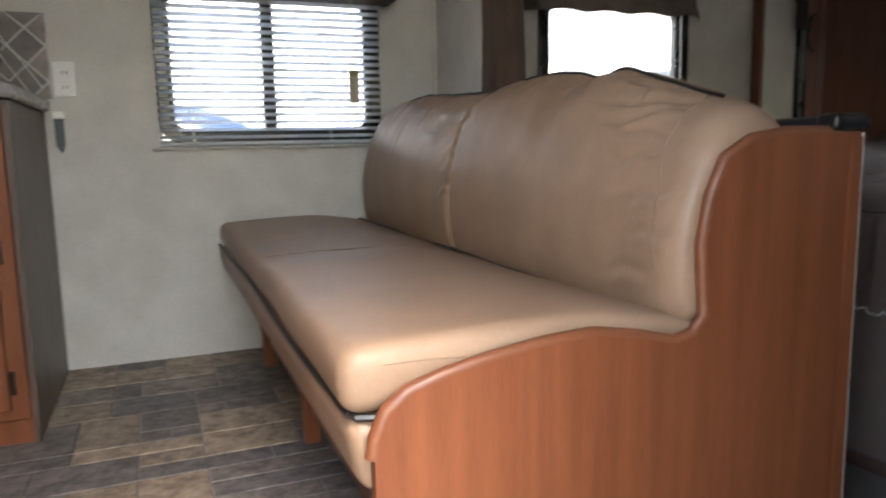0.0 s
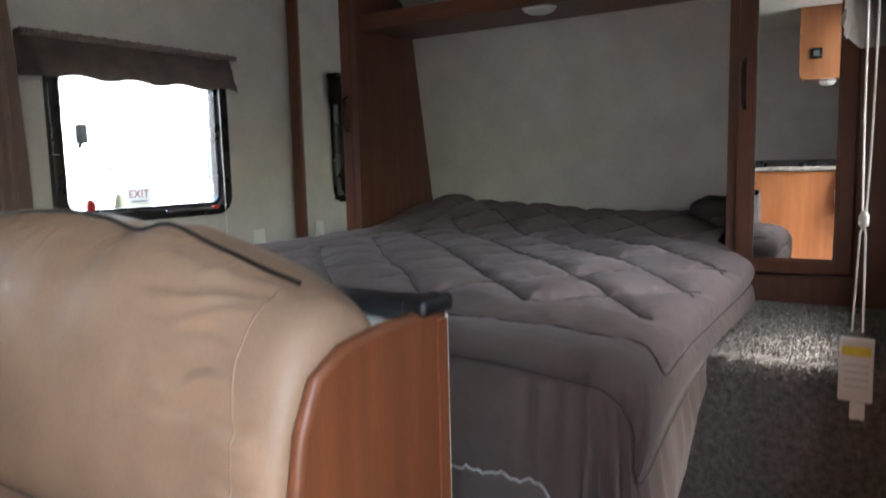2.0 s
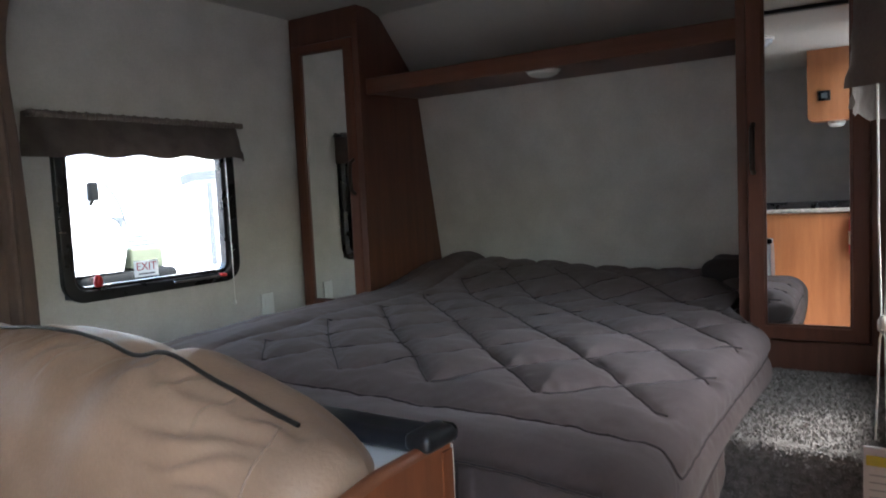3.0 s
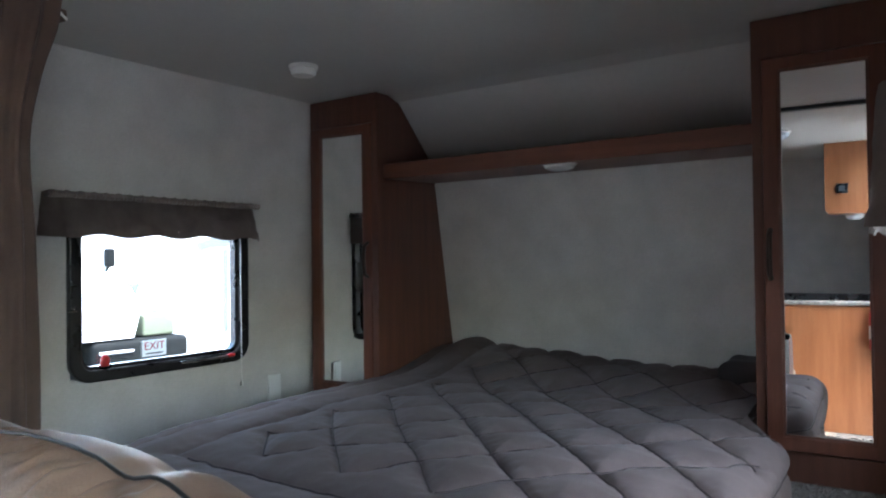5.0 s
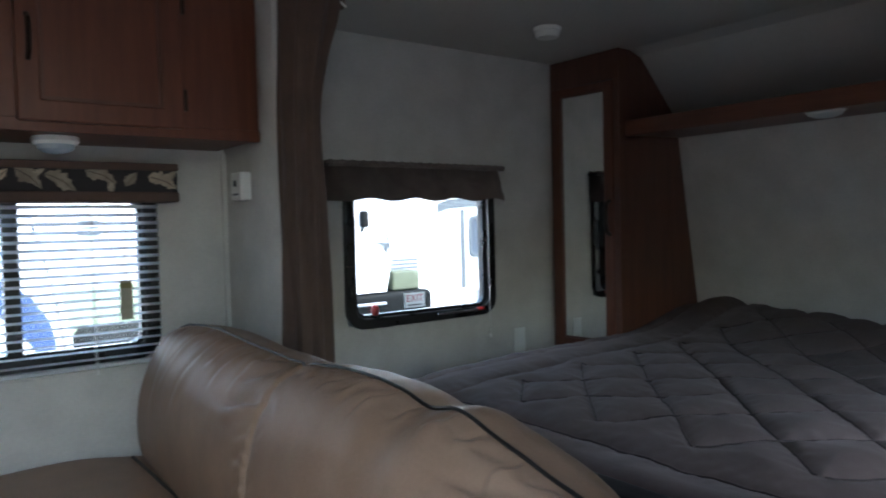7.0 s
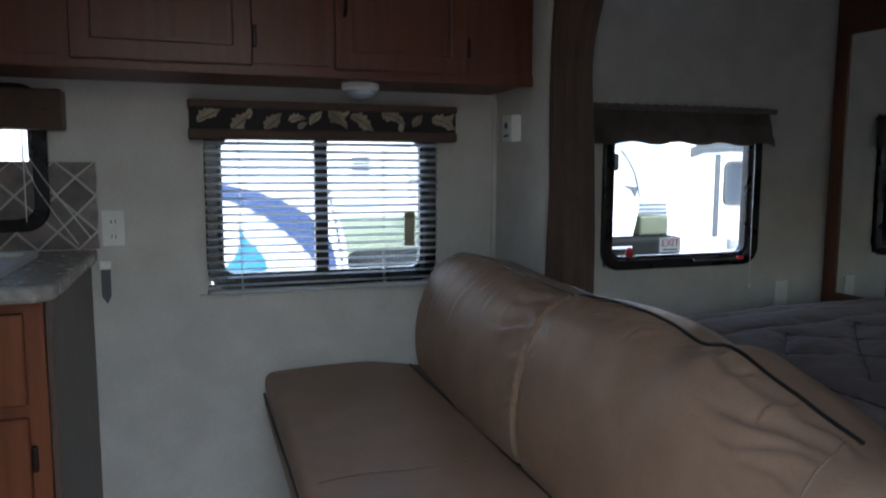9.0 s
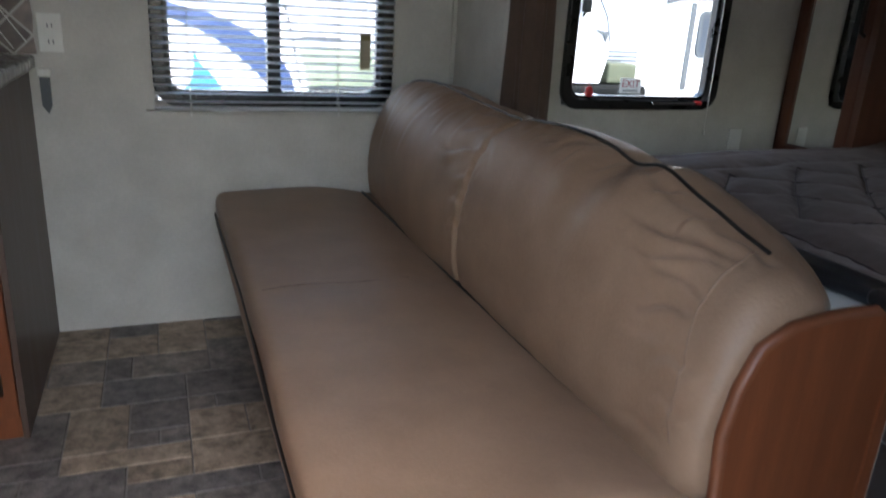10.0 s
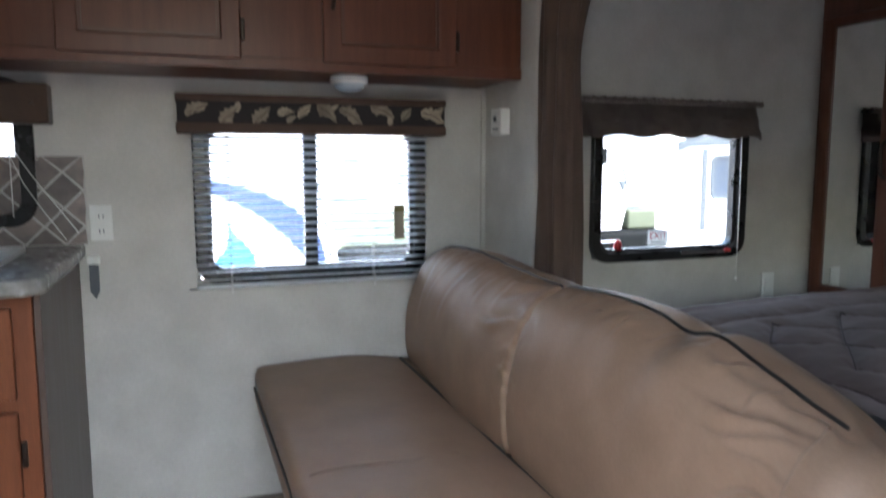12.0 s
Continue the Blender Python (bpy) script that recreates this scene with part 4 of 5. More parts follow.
def seat_shift(p):
    q = p.copy()
    fx = (p.x - 0.315) / 0.55
    k = smoothstep(0.40, 0.48, p.z)
    q.z += k * (0.012 * math.sin(math.pi * min(1, max(0, fx))) - 0.012 * math.exp(-(((p.y - 1.42) / 0.10) ** 2)) * 0.5 + 0.004 * noise.noise(p * 4) - 0.02 * smoothstep(0.55, 1.0, fx))
    q.z += k * 0.010 * smoothstep(1.0, 0.6, p.y)
    q.x += 0.008 * noise.noise(Vector((0, p.y * 3, 4))) * (1 - fx) - 0.010 * smoothstep(1.5, 0.6, p.y) * smoothstep(0.6, 0.0, fx)
    return q


seat = part("seat_cushion", padded(0.297, 0.86, SY0 - 0.004, SY1 - 0.012, 0.405, 0.482, 0.030, 0.03, seat_shift), LEATHER, sofa)
part("seat_skirt", padded(0.289, 0.80, SY0 - 0.004, SY1 - 0.02, 0.300, 0.403, 0.028, 0.04, lambda p: Vector((p.x + 0.02 * (0.403 - p.z) / 0.1 * (1 if p.x < 0.5 else 0), p.y, p.z))), LEATHER, sofa)
part("seat_piping", tube([(0.298 + 0.004 * math.sin(y * 5), y, 0.405) for y in [SY0 + 0.02 + 0.05 * k for k in range(37)]], 0.0042, 8), PIPING_AND_CREASE, sofa, "black piping")
part("seat_seam", tube([(0.33 + 0.5 * k / 10, 1.42 + 0.01 * math.sin(k), 0.4845 + 0.006 * math.sin(math.pi * k / 10) - 0.01 * smoothstep(5, 10, k)) for k in range(8)], 0.0012, 5), STITCH, seat)

part("end_seam", tube([(0.318 + 0.03 * k, SY0 - 0.003 + 0.006 * (k < 1), 0.470 + 0.002 * math.sin(k)) for k in range(9)], 0.0016, 5), LEATHER, seat)
part("end_piping", tube([(0.30, SY0 + 0.03, 0.405), (0.306, SY0 + 0.006, 0.405), (0.33, SY0 - 0.003, 0.405), (0.37, SY0 - 0.004, 0.407)], 0.005, 6), PIPING_AND_CREASE, sofa, "black piping")
SECTION = [(0.0, 0.84, 0.445), (0.12, 0.792, 0.475), (0.3, 0.775, 0.56), (0.5, 0.782, 0.66), (0.68, 0.808, 0.755), (0.8, 0.842, 0.815), (0.88, 0.882, 0.85), (0.95, 0.925, 0.864), (1.0, 0.955, 0.864),
           (1.06, 0.995, 0.860), (1.15, 1.043, 0.836), (1.3, 1.072, 0.775), (1.6, 1.06, 0.48)]
TOPS = [(0.52, 0.785), (0.60, 0.796), (0.70, 0.820), (0.80, 0.850), (0.87, 0.868), (0.945, 0.857), (1.03, 0.874), (1.15, 0.880), (1.27, 0.878), (1.42, 0.868), (1.60, 0.872), (1.85, 0.886), (2.1, 0.882), (2.28, 0.850), (2.37, 0.80)]


LEATHER_SEAM = material("leatherette_seam", (0.25, 0.16, 0.105), 0.6, scale=30)


def back_cushion(y0, y1, r0, r1, crease, pull0=0.2, pull1=0.40):
    def f(u, v):
        y = y0 + (y1 - y0) * u
        sx, sz = along(SECTION, 1.6 * v)
        top = along(TOPS, y)[0]
        z = 0.445 + (sz - 0.445) * (top - 0.445) / 0.417
        k = 0.0
        pull = pull0 if y < (y0 + y1) / 2 else pull1
        rear = smoothstep(0.95, 1.1, 1.6 * v) * (1 if pull0 == 0.2 else 0)
        q0 = r0 + 0.15 * rear
        if y - y0 < q0:
            k = 1 - math.sqrt(max(0.0, 1 - ((q0 - (y - y0)) / q0) ** 2))
        if y1 - y < r1:
            k = max(k, 1 - math.sqrt(max(0.0, 1 - ((r1 - (y1 - y)) / r1) ** 2)))
        cx, cz = 0.94, 0.60
        sx += 0.03 * smoothstep(1.75, 2.37, y) * smoothstep(1.1, 0.7, 1.6 * v)
        x = sx + (cx - sx) * k * (pull + 0.75 * rear * (1 if y < y0 + 0.25 else 0))
        z = z + (cz - z) * k * 0.25
        # creases run in from the upper corners
        n = Vector((sx - cx, 0, z - cz)).normalized()
        up = smoothstep(0.3, 0.85, v * 1.6) * smoothstep(1.25, 1.0, v * 1.6)
        fold = 0.0
        for ya, sa, yb, sb, depth, wid in crease:
            ey, es = yb - ya, (sb - sa) * 0.42
            py, ps = y - ya, (1.6 * v - sa) * 0.42
            h = (py * ey + ps * es) / (ey * ey + es * es)
            if -0.3 < h < 1.3:
                off = (py * es - ps * ey) / math.hypot(ey, es)
                off += 0.004 * math.sin(h * 7 + ya * 40)
                fade = smoothstep(-0.15, 0.15, h) * smoothstep(1.2, 0.5, h)
                fold += fade * depth * (0.8 * math.exp(-(((off - 1.6 * wid) / (1.3 * wid)) ** 2)) - math.exp(-((off / wid) ** 2)))
        fold += 0.004 * noise.noise((y * 5, v * 4, 2.2)) + 0.0025 * noise.noise((y * 16, v * 12, 7.2)) * up
        x += n.x * fold
        z += n.z * fold
        return (x, y, z)
    return f


# folds: from (y, place on the section) to (y, place), depth, width
NEAR_FOLDS = ((0.615, 0.90, 0.82, 0.80, 0.006, 0.007), (0.62, 0.86, 0.78, 0.74, 0.006, 0.006), (0.62, 0.71, 0.73, 0.62, 0.005, 0.008), (0.59, 0.95, 0.70, 0.93, 0.006, 0.007),
              (0.70, 0.94, 0.93, 0.885, 0.004, 0.009), (0.56, 0.60, 0.65, 0.54, 0.004, 0.008), (0.55, 0.45, 0.63, 0.43, 0.003, 0.008), (1.41, 0.82, 1.31, 0.72, 0.004, 0.009),
              (1.41, 0.93, 1.30, 0.87, 0.004, 0.009), (1.05, 0.96, 1.13, 0.84, 0.003, 0.012), (0.60, 0.30, 0.72, 0.24, 0.003, 0.010))
FAR_FOLDS = ((1.43, 0.76, 1.62, 0.70, 0.011, 0.010), (1.43, 0.88, 1.58, 0.82, 0.006, 0.010), (1.44, 0.96, 1.62, 0.91, 0.005, 0.010), (1.80, 0.95, 1.92, 0.58, 0.007, 0.014),
             (1.95, 0.92, 2.06, 0.66, 0.009, 0.012), (2.12, 0.95, 2.14, 0.50, 0.005, 0.020), (1.66, 0.92, 1.70, 0.76, 0.003, 0.014))
# small puckers where the leatherette is gathered at the end seam, the piping and the joint between the cushions
rng = random.Random(21)
for k in range(4):
    place = 0.60 + 0.085 * k + rng.uniform(-0.015, 0.015)
    start = 0.612 + rng.uniform(0.0, 0.02)
    NEAR_FOLDS += ((start, place, start + rng.uniform(0.05, 0.16), place - rng.uniform(0.01, 0.07), rng.uniform(0.002, 0.003) + 0.003 * smoothstep(0.6, 0.9, place), rng.uniform(0.006, 0.008)),)
for k in range(9):
    start = 0.72 + 0.075 * k + rng.uniform(-0.02, 0.02)
    NEAR_FOLDS += ((start, 0.955, start + rng.uniform(0.01, 0.06), 0.955 - rng.uniform(0.06, 0.13), rng.uniform(0.002, 0.005), rng.uniform(0.005, 0.008)),)
    place = 0.40 + 0.06 * k
    NEAR_FOLDS += ((1.392, place, 1.392 - rng.uniform(0.03, 0.07), place + rng.uniform(-0.04, 0.04), rng.uniform(0.001, 0.002), 0.007),)
    FAR_FOLDS += ((1.384, place, 1.384 + rng.uniform(0.03, 0.10), place + rng.uniform(-0.05, 0.03), rng.uniform(0.0015, 0.0035), 0.007),
                  (1.55 + 0.085 * k, 0.955, 1.57 + 0.085 * k + rng.uniform(0.0, 0.05), rng.uniform(0.72, 0.86), rng.uniform(0.003, 0.006), rng.uniform(0.007, 0.011)))


def capped(f, nu, nv):
    bm = sheet(f, nu, nv)
    for u in (0.0, 1.0):
        loop = [v for v in bm.verts if abs(v.co.y - f(u, 0.3)[1]) < 1e-6]
        loop.sort(key=lambda v: math.atan2(v.co.z - 0.60, v.co.x - 0.95))
        bm.faces.new(loop)
    return bm


part("back_cushion", capped(back_cushion(0.521, 1.396, 0.055, 0.03, NEAR_FOLDS), 250, 190), LEATHER, sofa)
part("back_cushion", capped(back_cushion(1.381, SY1, 0.028, 0.12, FAR_FOLDS, 0.35, 0.75), 250, 190), LEATHER, sofa)
f_near, f_far = back_cushion(0.521, 1.396, 0.055, 0.03, ()), back_cushion(1.381, SY1, 0.028, 0.12, (), 0.35, 0.75)
part("top_piping", tube([Vector(f_near(u, 0.962 / 1.6)) + Vector((0, 0, 0.003)) for u in [0.10 + 0.9 * k / 40 for k in range(41)]], 0.0034, 8), PIPING_AND_CREASE, sofa, "black piping")
part("top_piping", tube([Vector(f_far(u, 0.962 / 1.6)) + Vector((0, 0, 0.003)) for u in [0.92 * k / 40 for k in range(41)]], 0.0034, 8), PIPING_AND_CREASE, sofa, "black piping")
seam_f = back_cushion(0.521, 1.396, 0.055, 0.03, NEAR_FOLDS)
for seam_u, v0, v1 in ((0.115, 0.32, 0.93),):
    part("end_seam", tube([Vector(seam_f(0.05 + (seam_u - 0.05) * k / 60 + 0.004 * math.sin(k * 0.2), (v0 + (v1 - v0) * k / 60) / 1.6)) + Vector((0.001, 0, 0.0005)) for k in range(61)], 0.0022, 6), LEATHER_SEAM, sofa, "stitched seam")
# black tube drawing the shade where seat and back cushions meet
part("crease_piping", tube([(0.797, SY0 + 0.03 + 0.045 * k, 0.472) for k in range(40)], 0.005, 6), PIPING_AND_CREASE, sofa, "black strip for the shade in the seat crease")
cap = thing("padded_rail", (1.11, 1.45, 0.74), "black vinyl padded rail capping the sofa back board", "rail")
part("pad", padded(1.045, 1.112, 0.50, 2.39, 0.7425, 0.768, 0.013, 0.05), BLACK_PAD, cap)
part("end_cap", padded(1.041, 1.117, 0.492, 0.535, 0.7455, 0.772, 0.011, 0.015), BLACK, cap)

# ---- kitchen side ----
kit = thing("kitchen_cabinet", (-0.6, 2.1, 0.0), "cherry wood kitchen base cabinet with dark side", "cabinet")
part("body", box(-0.98, -0.236, 1.745, 2.398, 0.002, 0.868), CHERRY, kit, smooth=False)
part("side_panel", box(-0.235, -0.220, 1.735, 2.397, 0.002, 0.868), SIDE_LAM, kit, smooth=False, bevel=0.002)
part("face_frame", box(-0.98, -0.236, 1.725, 1.744, 0.07, 0.868), CHERRY, kit, smooth=False, bevel=0.003)
dr = part("door", box(-0.72, -0.275, 1.703, 1.724, 0.10, 0.60), CHERRY, kit, smooth=False, bevel=0.005)
for hz in (0.17, 0.50):
    part("hinge", padded(-0.274, -0.262, 1.708, 1.724, hz - 0.03, hz + 0.03, 0.003, 0.03), BRONZE, dr, "dark bronze hinge")
part("drawer_front", box(-0.72, -0.275, 1.703, 1.724, 0.63, 0.84), CHERRY, kit, smooth=False, bevel=0.005)
ctop = [(-0.98, 2.398), (-0.98, 1.66)] + [(-0.26 + 0.06 * math.sin(radians(a)), 1.72 - 0.06 * math.cos(radians(a))) for a in range(0, 91, 15)] + [(-0.20, 2.398)]
tagged(part("countertop", prism(ctop, "z", 0.870, 0.908), COUNTER, bevel=0.008), "speckled grey laminate countertop with rounded corner", "countertop")
sink = thing("sink", (-0.55, 2.0, 0.908), "white plastic sink set into the counter", "sink")
part("rim", ring(rounded(-0.86, -0.335, 1.78, 2.28, 0.05), rounded(-0.83, -0.365, 1.81, 2.25, 0.04), "x", 0, 1), WHITE, sink)
rim = sink.children[0]
for vtx in rim.data.vertices:
    h, a, b = vtx.co
    vtx.co = (a, b, 0.9085 + 0.012 * h)
part("basin", box(-0.83, -0.365, 1.81, 2.25, 0.9084, 0.910), WHITE, sink, smooth=False)
sp = thing("backsplash", (-0.5, 2.39, 0.91), "tile-look backsplash of diamond stone tiles", "backsplash")
part("panel", box(-0.98, -0.190, 2.392, 2.399, 0.909, 1.182), TILE_GROUT, sp, smooth=False)
for i in range(-2, 10):
    for j in range(-1, 7):
        cx, cz = -0.98 + 0.112 * i + (0.056 if j % 2 else 0), 0.909 + 0.056 * j
        pts = []
        for px, pz in ((cx - 0.051, cz), (cx, cz - 0.051), (cx + 0.051, cz), (cx, cz + 0.051)):
            pts.append((min(max(px, -0.978), -0.192), min(max(pz, 0.911), 1.180)))
        area = abs(sum(pts[k][0] * pts[(k + 1) % 4][1] - pts[(k + 1) % 4][0] * pts[k][1] for k in range(4))) / 2
        if area > 0.0004 and cx > -0.62:
            part("tile", prism(pts, "y", 2.3895, 2.3925), TILE_STONE, sp, smooth=False)
kv = thing("wooden_valance", (-0.6, 2.36, 1.27), "plain brown wooden box valance above the kitchen window", "valance")
part("board", padded(-0.97, -0.268, 2.31, 2.399, 1.275, 1.392, 0.006, 0.1), CURTAIN, kv)
part("screw", lathe([(0.006, 0.004), (0.007, 0.0)], (-0.31, 2.309, 1.33), 10), BRONZE, kv)
ko = thing("wall_outlet", (-0.15, 2.395, 0.92), "white duplex wall outlet beside the backsplash", "outlet")
part("plate", padded(-0.184, -0.118, 2.392, 2.4, 0.918, 1.03, 0.003, 0.03), WHITE, ko)
for oz in (0.945, 0.992):
    so = part("socket", padded(-0.167, -0.135, 2.3885, 2.392, oz - 0.013, oz + 0.018, 0.0015, 0.02), WHITE, ko)
    for ox in (-0.158, -0.146):
        part("slot", box(ox, ox + 0.003, 2.3875, 2.3884, oz - 0.003, oz + 0.009), INK, so, smooth=False)
dv = thing("wall_bracket", (-0.18, 2.38, 0.74), "grey plastic bracket hanging on the wall below the counter", "bracket")
part("clip", padded(-0.197, -0.160, 2.375, 2.4, 0.845, 0.872, 0.005, 0.02), WHITE, dv)
part("blade", prism([(-0.192, 0.85), (-0.165, 0.85), (-0.165, 0.76), (-0.176, 0.735), (-0.192, 0.76)], "y", 2.38, 2.392), GREY_PAINT, dv)

# ---- cabinets by the door, behind the entrance ----
gl = thing("low_cabinet", (-0.32, 0.45, 0.0), "light cherry low cabinet with dark-edged ledge beside the door", "cabinet")
part("body", box(-0.369, -0.275, YD + 0.002, 1.048, 0.002, 0.838), MAPLE, gl, smooth=False, bevel=0.003)
part("ledge", padded(-0.369, -0.262, YD + 0.001, 1.055, 0.84, 0.868, 0.006, 0.2), COUNTER, gl)
part("edge_strip", box(-0.369, -0.33, YD + 0.002, 1.045, 0.869, 0.915), BLACK, gl, smooth=False)
up = thing("wall_cabinet", (-0.5, 0.15, 1.45), "light cherry wall cabinet with a square switch panel", "cabinet")
part("body", prism(rounded(YD + 0.002, 0.37, 1.44, ZC + 0.12, 0.04), "x", -0.369, -0.20), MAPLE, up)
for vtx in up.children[0].data.vertices:
    vtx.co.z = min(vtx.co.z, ZC - 0.003)
part("switch_panel", box(-0.1995, -0.190, 0.235, 0.305, 1.57, 1.635), BLACK, up, "black square switch panel", smooth=False, bevel=0.003)
part("display", box(-0.1898, -0.1885, 0.252, 0.288, 1.585, 1.620), GREY_PAINT, up, smooth=False)
ul = thing("puck_light", (-0.42, 0.2, 1.44), "round white puck light under the wall cabinet, unlit", "lamp")
part("lens", lathe([(0.05, 0.028), (0.052, 0.01), (0.035, -0.008), (0.004, -0.012)], (-0.29, 0.2, 1.412), 20), WHITE, ul)
ext = thing("fire_extinguisher", (-0.24, 0.10, 0.55), "small red and white fire extinguisher on the cabinet end", "fire extinguisher")
part("cylinder", lathe([(0.02, 0), (0.034, 0.006), (0.035, 0.22), (0.028, 0.25), (0.012, 0.265), (0.012, 0.28)], (-0.232, 0.10, 0.56), 18), RED, ext)
part("label_band", lathe([(0.0353, 0.07), (0.0358, 0.075), (0.0358, 0.15), (0.0353, 0.155)], (-0.232, 0.10, 0.56), 18), WHITE, ext, "white label band")
part("valve", box(-0.247, -0.217, 0.085, 0.115, 0.84, 0.875), BLACK, ext, smooth=False)
part("wall_clip", box(-0.2745, -0.262, 0.08, 0.12, 0.58, 0.80), BLACK, ext, smooth=False)


# ---- outside: neighbouring trailers ----
def trailer(name, x0, x1, y, z0, z1, label, depth=2.3):
    t = thing(name, ((x0 + x1) / 2, y + depth / 2, -0.66), label, "trailer")
    part("shell", prism(rounded(x0, x1, z0, z1, 0.22), "y", y, y + depth), GEL_WHITE, t)
    for wx in (x0 + (x1 - x0) * 0.45, x0 + (x1 - x0) * 0.6):
        wh = part("wheel", prism([(wx + 0.33 * math.cos(radians(a)), -0.33 + 0.33 * math.sin(radians(a))) for a in range(0, 360, 15)], "y", y + 0.02, y + 0.24), RUBBER, t)
        part("rim", prism([(wx + 0.19 * math.cos(radians(a)), -0.33 + 0.19 * math.sin(radians(a))) for a in range(0, 360, 20)], "y", y + 0.01, y + 0.02), ALUMINIUM, wh)
    part("chassis", box(x0 + 0.3, x1 - 0.3, y + 0.2, y + depth - 0.2, z0 - 0.16, z0), BLACK, t, smooth=False)
    return t


def trailer_window(t, x0, x1, z0, z1, y):
    w = part("window", ring(rounded(x0, x1, z0, z1, 0.07), rounded(x0 + 0.03, x1 - 0.03, z0 + 0.03, z1 - 0.03, 0.05), "y", y - 0.02, y), GREY_PAINT, t)
    part("pane", prism(rounded(x0 + 0.03, x1 - 0.03, z0 + 0.03, z1 - 0.03, 0.05), "y", y - 0.008, y - 0.003), TINTED, w)


NY = 5.0
t1 = thing("travel_trailer", (-1.2, 6.2, -0.66), "white travel trailer with sweeping blue graphics parked outside", "trailer")
nose = [(-3.8, -0.12), (0.9, -0.12), (1.10, 0.10), (1.12, 0.42), (1.09, 0.66), (1.01, 0.96), (0.92, 1.25), (0.78, 1.62), (0.55, 1.95), (0.1, 2.2), (-0.6, 2.35), (-3.8, 2.35)]
part("shell", prism(nose, "y", NY, NY + 2.3), GEL_WHITE, t1, smooth=False)
part("chassis", box(-3.5, 0.8, NY + 0.2, NY + 2.1, -0.28, -0.12), BLACK, t1, smooth=False)
for wx in (-1.9, -1.1):
    wh = part("wheel", prism([(wx + 0.33 * math.cos(radians(a)), -0.33 + 0.33 * math.sin(radians(a))) for a in range(0, 360, 15)], "y", NY + 0.02, NY + 0.24), RUBBER, t1)
    part("rim", prism([(wx + 0.19 * math.cos(radians(a)), -0.33 + 0.19 * math.sin(radians(a))) for a in range(0, 360, 20)], "y", NY + 0.01, NY + 0.02), ALUMINIUM, wh)
UP = [(-0.25, 1.09), (0.18, 1.07), (0.46, 1.01), (0.66, 0.935), (0.80, 0.86), (0.91, 0.76), (0.99, 0.63), (1.02, 0.52), (1.03, 0.41), (1.02, 0.2)]
LO = [(0.94, 0.2), (0.92, 0.41), (0.89, 0.48), (0.83, 0.56), (0.76, 0.64), (0.66, 0.73), (0.53, 0.83), (0.38, 0.91), (0.18, 0.98), (-0.25, 1.01)]
part("blue_graphic", prism(UP + LO, "y", NY - 0.006, NY - 0.001), BLUE_DARK, t1, "dark blue sweeping graphic", smooth=False)
drop = [(0.36, 0.79), (0.40, 0.69), (0.47, 0.62), (0.53, 0.54), (0.545, 0.47), (0.51, 0.40), (0.40, 0.37), (0.24, 0.41), (0.18, 0.46), (0.28, 0.50), (0.34, 0.57), (0.365, 0.66)]
part("drop_graphic", prism(drop, "y", NY - 0.006, NY - 0.001), BLUE_LIGHT, t1, "light blue drop-shaped graphic", smooth=False)
for k in range(13):
    a, b = (0.90 + 0.021 * k - 0.0006 * k * k, 1.28 - 0.068 * k), (0.905 + 0.021 * k - 0.0006 * k * k, 1.25 - 0.068 * k)
    part("edge_trim", tube([(a[0], NY - 0.004, a[1]), (b[0] + 0.004, NY - 0.004, b[1])], 0.008, 5), GREY_PAINT, t1)
t2 = trailer("travel_trailer", 1.05, 3.75, 6.5, -0.12, 2.35, "white travel trailer with small vents parked beyond")
part("cream_panel", box(1.2, 3.55, 6.488, 6.498, 0.10, 0.72), PALE_GREEN, t2, "pale cream lower siding", smooth=False)
for k in range(3):
    part("vent_slot", box(1.45, 1.62, 6.485, 6.499, 1.14 + 0.055 * k, 1.155 + 0.055 * k), GREY_PAINT, t2, smooth=False)
part("side_line", box(1.33, 1.70, 6.488, 6.499, 0.81, 0.825), GREY_PAINT, t2, smooth=False)
part("side_line", box(2.0, 2.3, 6.488, 6.499, 1.05, 1.06), GREY_PAINT, t2, smooth=False)
t3 = trailer("travel_trailer", 4.22, 9.6, 5.6, 0.0, 2.45, "white travel trailer with a tinted window and grey stripes")
trailer_window(t3, 4.85, 5.35, 0.82, 1.24, 5.6)
part("grey_stripe", box(4.745, 4.80, 5.59, 5.599, 0.52, 1.30), GREY_PAINT, t3, "upright grey stripe", smooth=False)
part("roof_band", prism([(4.46, 1.27), (4.6, 1.31), (4.9, 1.33), (9.3, 1.33), (9.3, 1.42), (4.9, 1.42), (4.6, 1.40), (4.46, 1.36)], "y", 5.588, 5.599), GREY_PAINT, t3, "grey band", smooth=False)
part("corner_lamp", padded(4.92, 5.02, 5.56, 5.6, 0.40, 0.50, 0.012, 0.05), ALUMINIUM, t3)
truck = thing("pickup_truck", (3.4, 5.4, -0.66), "dark pickup truck with pale cab parked outside", "truck")
DARK_PAINT = material("dark_green_paint", (0.0045, 0.005, 0.005), 0.7, second=(0.003, 0.0035, 0.0035), scale=3, spec=0.1)
part("bed_side", padded(3.05, 3.84, 4.85, 6.2, -0.25, 0.62, 0.05, 0.2), DARK_PAINT, truck)
part("cargo_box", padded(3.47, 3.74, 4.9, 5.5, 0.625, 0.785, 0.02, 0.1), material("olive_paint", (0.075, 0.085, 0.05), 0.6), truck, "olive cargo box")
for rz in (0.80, 0.83, 0.865):
    part("rack_bar", box(3.46, 3.74, 4.92, 4.95, rz, rz + 0.012), GREY_PAINT, truck, smooth=False)
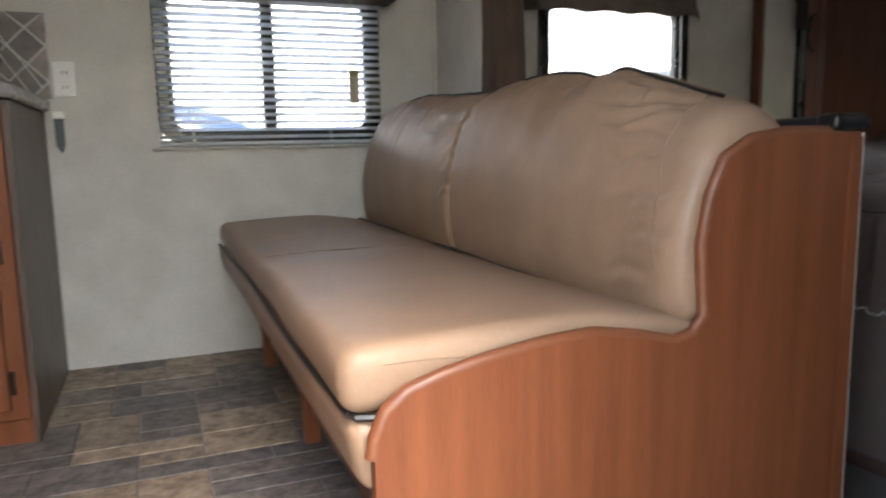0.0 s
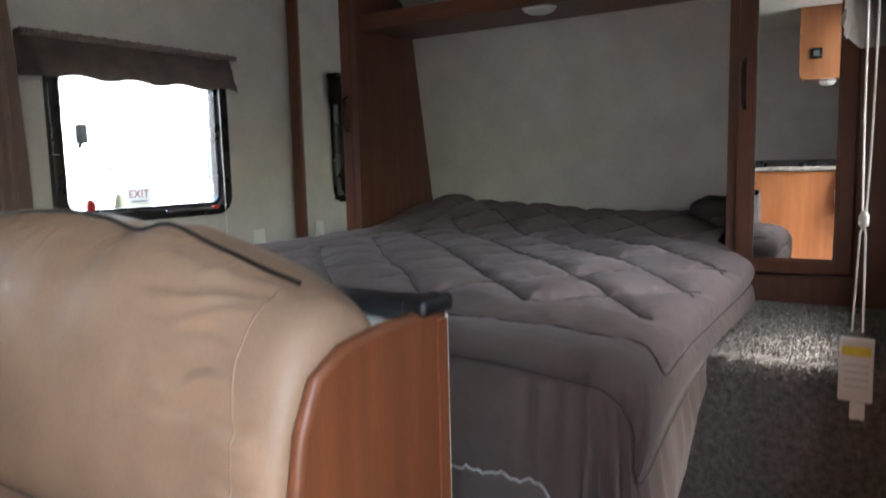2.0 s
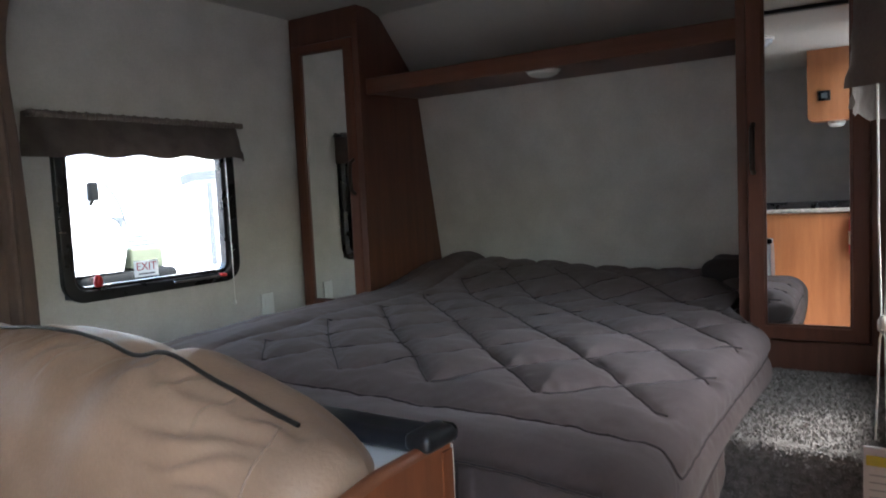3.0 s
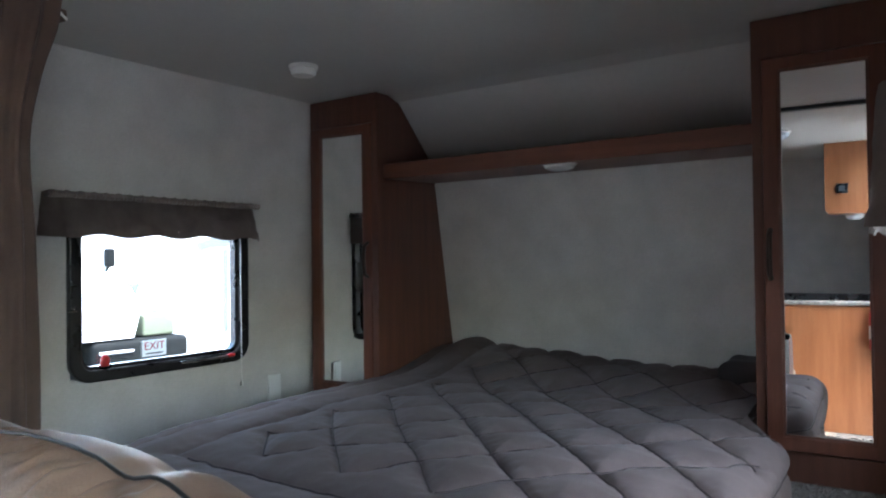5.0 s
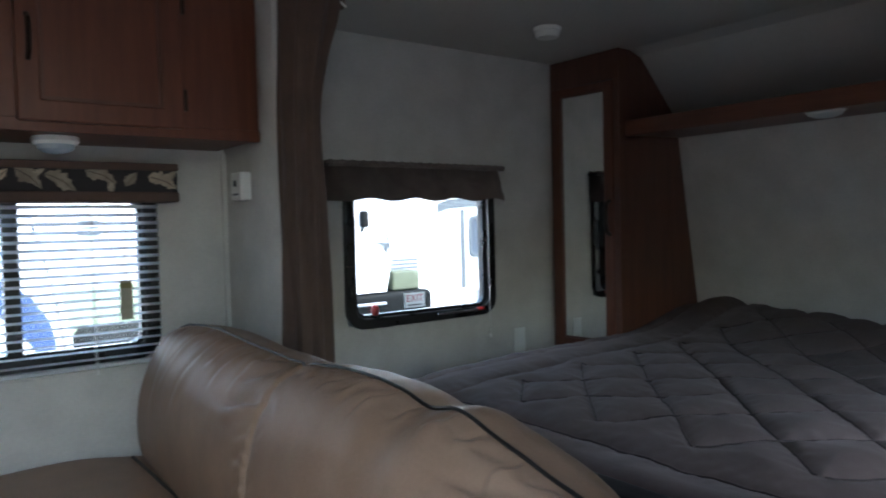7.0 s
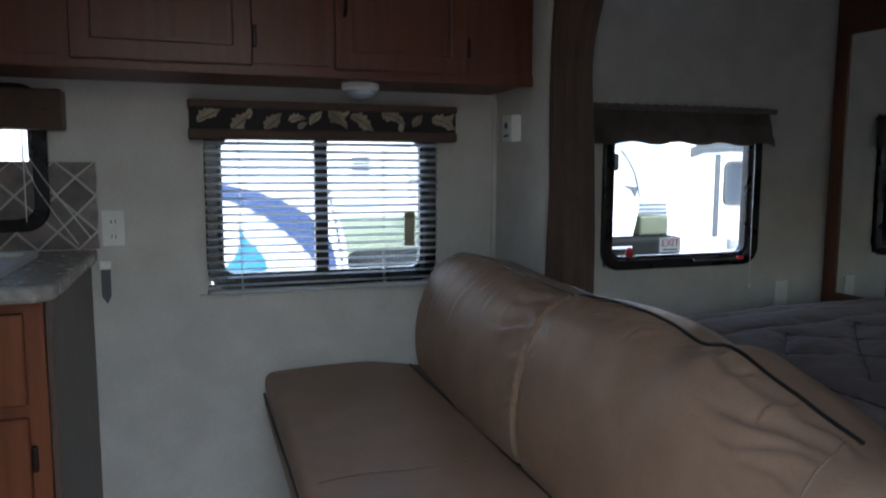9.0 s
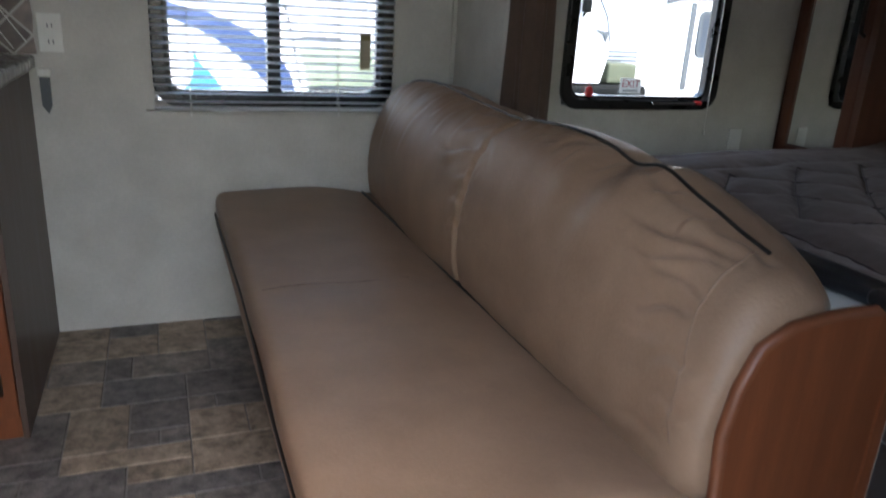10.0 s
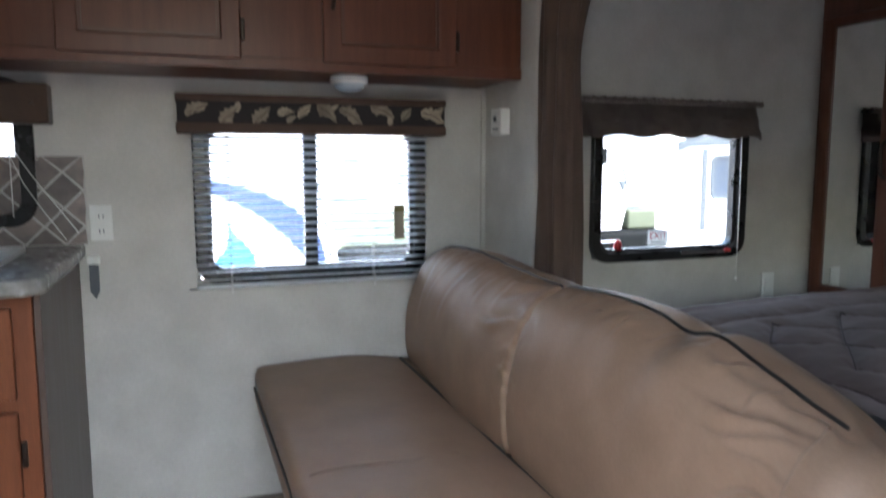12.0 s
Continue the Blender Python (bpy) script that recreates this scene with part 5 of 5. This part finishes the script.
ARC = [(3.25, 1.31), (3.32, 1.23), (3.38, 1.13), (3.41, 1.03), (3.43, 0.94), (3.43, 0.84), (3.41, 0.74), (3.38, 0.63)]
part("cab", prism([(2.2, 0.63), (2.2, 1.36), (3.15, 1.36)] + ARC, "y", 4.87, 6.1), GEL_WHITE, truck)
part("cab_edge_trim", tube([(x, 4.866, z) for x, z in ARC[:5]], 0.005, 6), GREY_PAINT, truck)
part("side_fin", prism([(3.28, 1.035), (3.41, 1.02), (3.39, 0.94), (3.36, 1.0)], "y", 4.856, 4.868), GREY_PAINT, truck, "grey fin-shaped graphic", smooth=False)
part("step_bar", padded(3.10, 3.36, 4.83, 4.86, 0.53, 0.55, 0.006, 0.05), ALUMINIUM, truck)
part("bonnet", padded(1.3, 2.5, 4.87, 6.13, -0.25, 0.45, 0.1, 0.2), DARK_PAINT, truck)
part("wing_mirror", padded(3.14, 3.20, 4.80, 4.86, 1.15, 1.28, 0.015, 0.05), DARK_PAINT, truck)
part("mirror_arm", tube([(3.17, 4.83, 1.16), (3.17, 4.90, 1.10)], 0.010, 6), DARK_PAINT, truck)
for wx in (1.8, 3.6):
    wh = part("wheel", prism([(wx + 0.34 * math.cos(radians(a)), -0.32 + 0.34 * math.sin(radians(a))) for a in range(0, 360, 15)], "y", 4.80, 5.05), RUBBER, truck)
    part("rim", prism([(wx + 0.2 * math.cos(radians(a)), -0.32 + 0.2 * math.sin(radians(a))) for a in range(0, 360, 20)], "y", 4.79, 4.80), ALUMINIUM, wh)

# ---- carpet pile ----
rng = random.Random(3)
verts, faces = [], []
for k in range(16000):
    if k % 5 < 3:
        p = Vector((rng.uniform(2.055, 2.755), rng.uniform(YD + 0.005, 0.46), 0.482))
        n = Vector((rng.gauss(0, 0.5), rng.gauss(0, 0.5), 1)).normalized()
    else:
        p = Vector((2.052, rng.uniform(YD + 0.005, 0.46), rng.uniform(0.01, 0.48)))
        n = Vector((-1, rng.gauss(0, 0.5), rng.gauss(-0.2, 0.5))).normalized()
    side = n.cross(Vector((rng.gauss(0, 1), rng.gauss(0, 1), rng.gauss(0, 1)))).normalized() * rng.uniform(0.0015, 0.003)
    tip = p + n * rng.uniform(0.006, 0.013)
    m = len(verts)
    verts += [p - side, p + side, tip + side * 0.6, tip - side * 0.6]
    faces.append((m, m + 1, m + 2, m + 3))
pile_me = bpy.data.meshes.new("carpet_pile")
pile_me.from_pydata(verts, [], faces)
pile_me.materials.append(CARPET)
tagged(new("carpet_pile", pile_me), "short grey cut pile of the carpeted ledge", "carpet", kind="stuff")

# ---- floor tiles ----
U = 0.076
rng = random.Random(11)
NX, NYT = 41, 33
taken = np.zeros((NX, NYT), bool)
meshes = {}
OX, OYT = -0.975, -0.05
for i in range(NX):
    for j in range(NYT):
        if taken[i, j]:
            continue
        big = rng.sample([(3, 2), (2, 2), (3, 2), (2, 3)], 4) if rng.random() < 0.6 else []
        for w, h in big + rng.sample([(2, 2), (3, 2), (2, 1), (3, 2), (2, 1), (1, 2), (4, 1), (3, 3), (1, 1)], 9) + [(1, 1)]:
            if i + w <= NX and j + h <= NYT and not taken[i:i + w, j:j + h].any():
                break
        taken[i:i + w, j:j + h] = True
        x, y = OX + i * U, OYT + j * U
        if x + w * U / 2 < -0.95 or (x > 0.5 and y > 0.5 and x < 1.0) or x > 2.06 or y > 2.395 or (x > 1.2 and y > 0.45):
            continue
        if (w, h) not in meshes:
            bm = bmesh.new()
            e, c = 0.0016, 0.0015
            a = [bm.verts.new(p) for p in ((e, e, -0.003), (w * U - e, e, -0.003), (w * U - e, h * U - e, -0.003), (e, h * U - e, -0.003))]
            b = [bm.verts.new(p) for p in ((e + c, e + c, 0), (w * U - e - c, e + c, 0), (w * U - e - c, h * U - e - c, 0), (e + c, h * U - e - c, 0))]
            bm.faces.new(b)
            for k in range(4):
                bm.faces.new((a[k], a[(k + 1) % 4], b[(k + 1) % 4], b[k]))
            me = bpy.data.meshes.new("tile")
            bm.to_mesh(me)
            bm.free()
            me.materials.append(VINYL)
            meshes[(w, h)] = me
        tile = new("tile", meshes[(w, h)])
        tile.parent = floor
        tile.location = (x, y, 0)
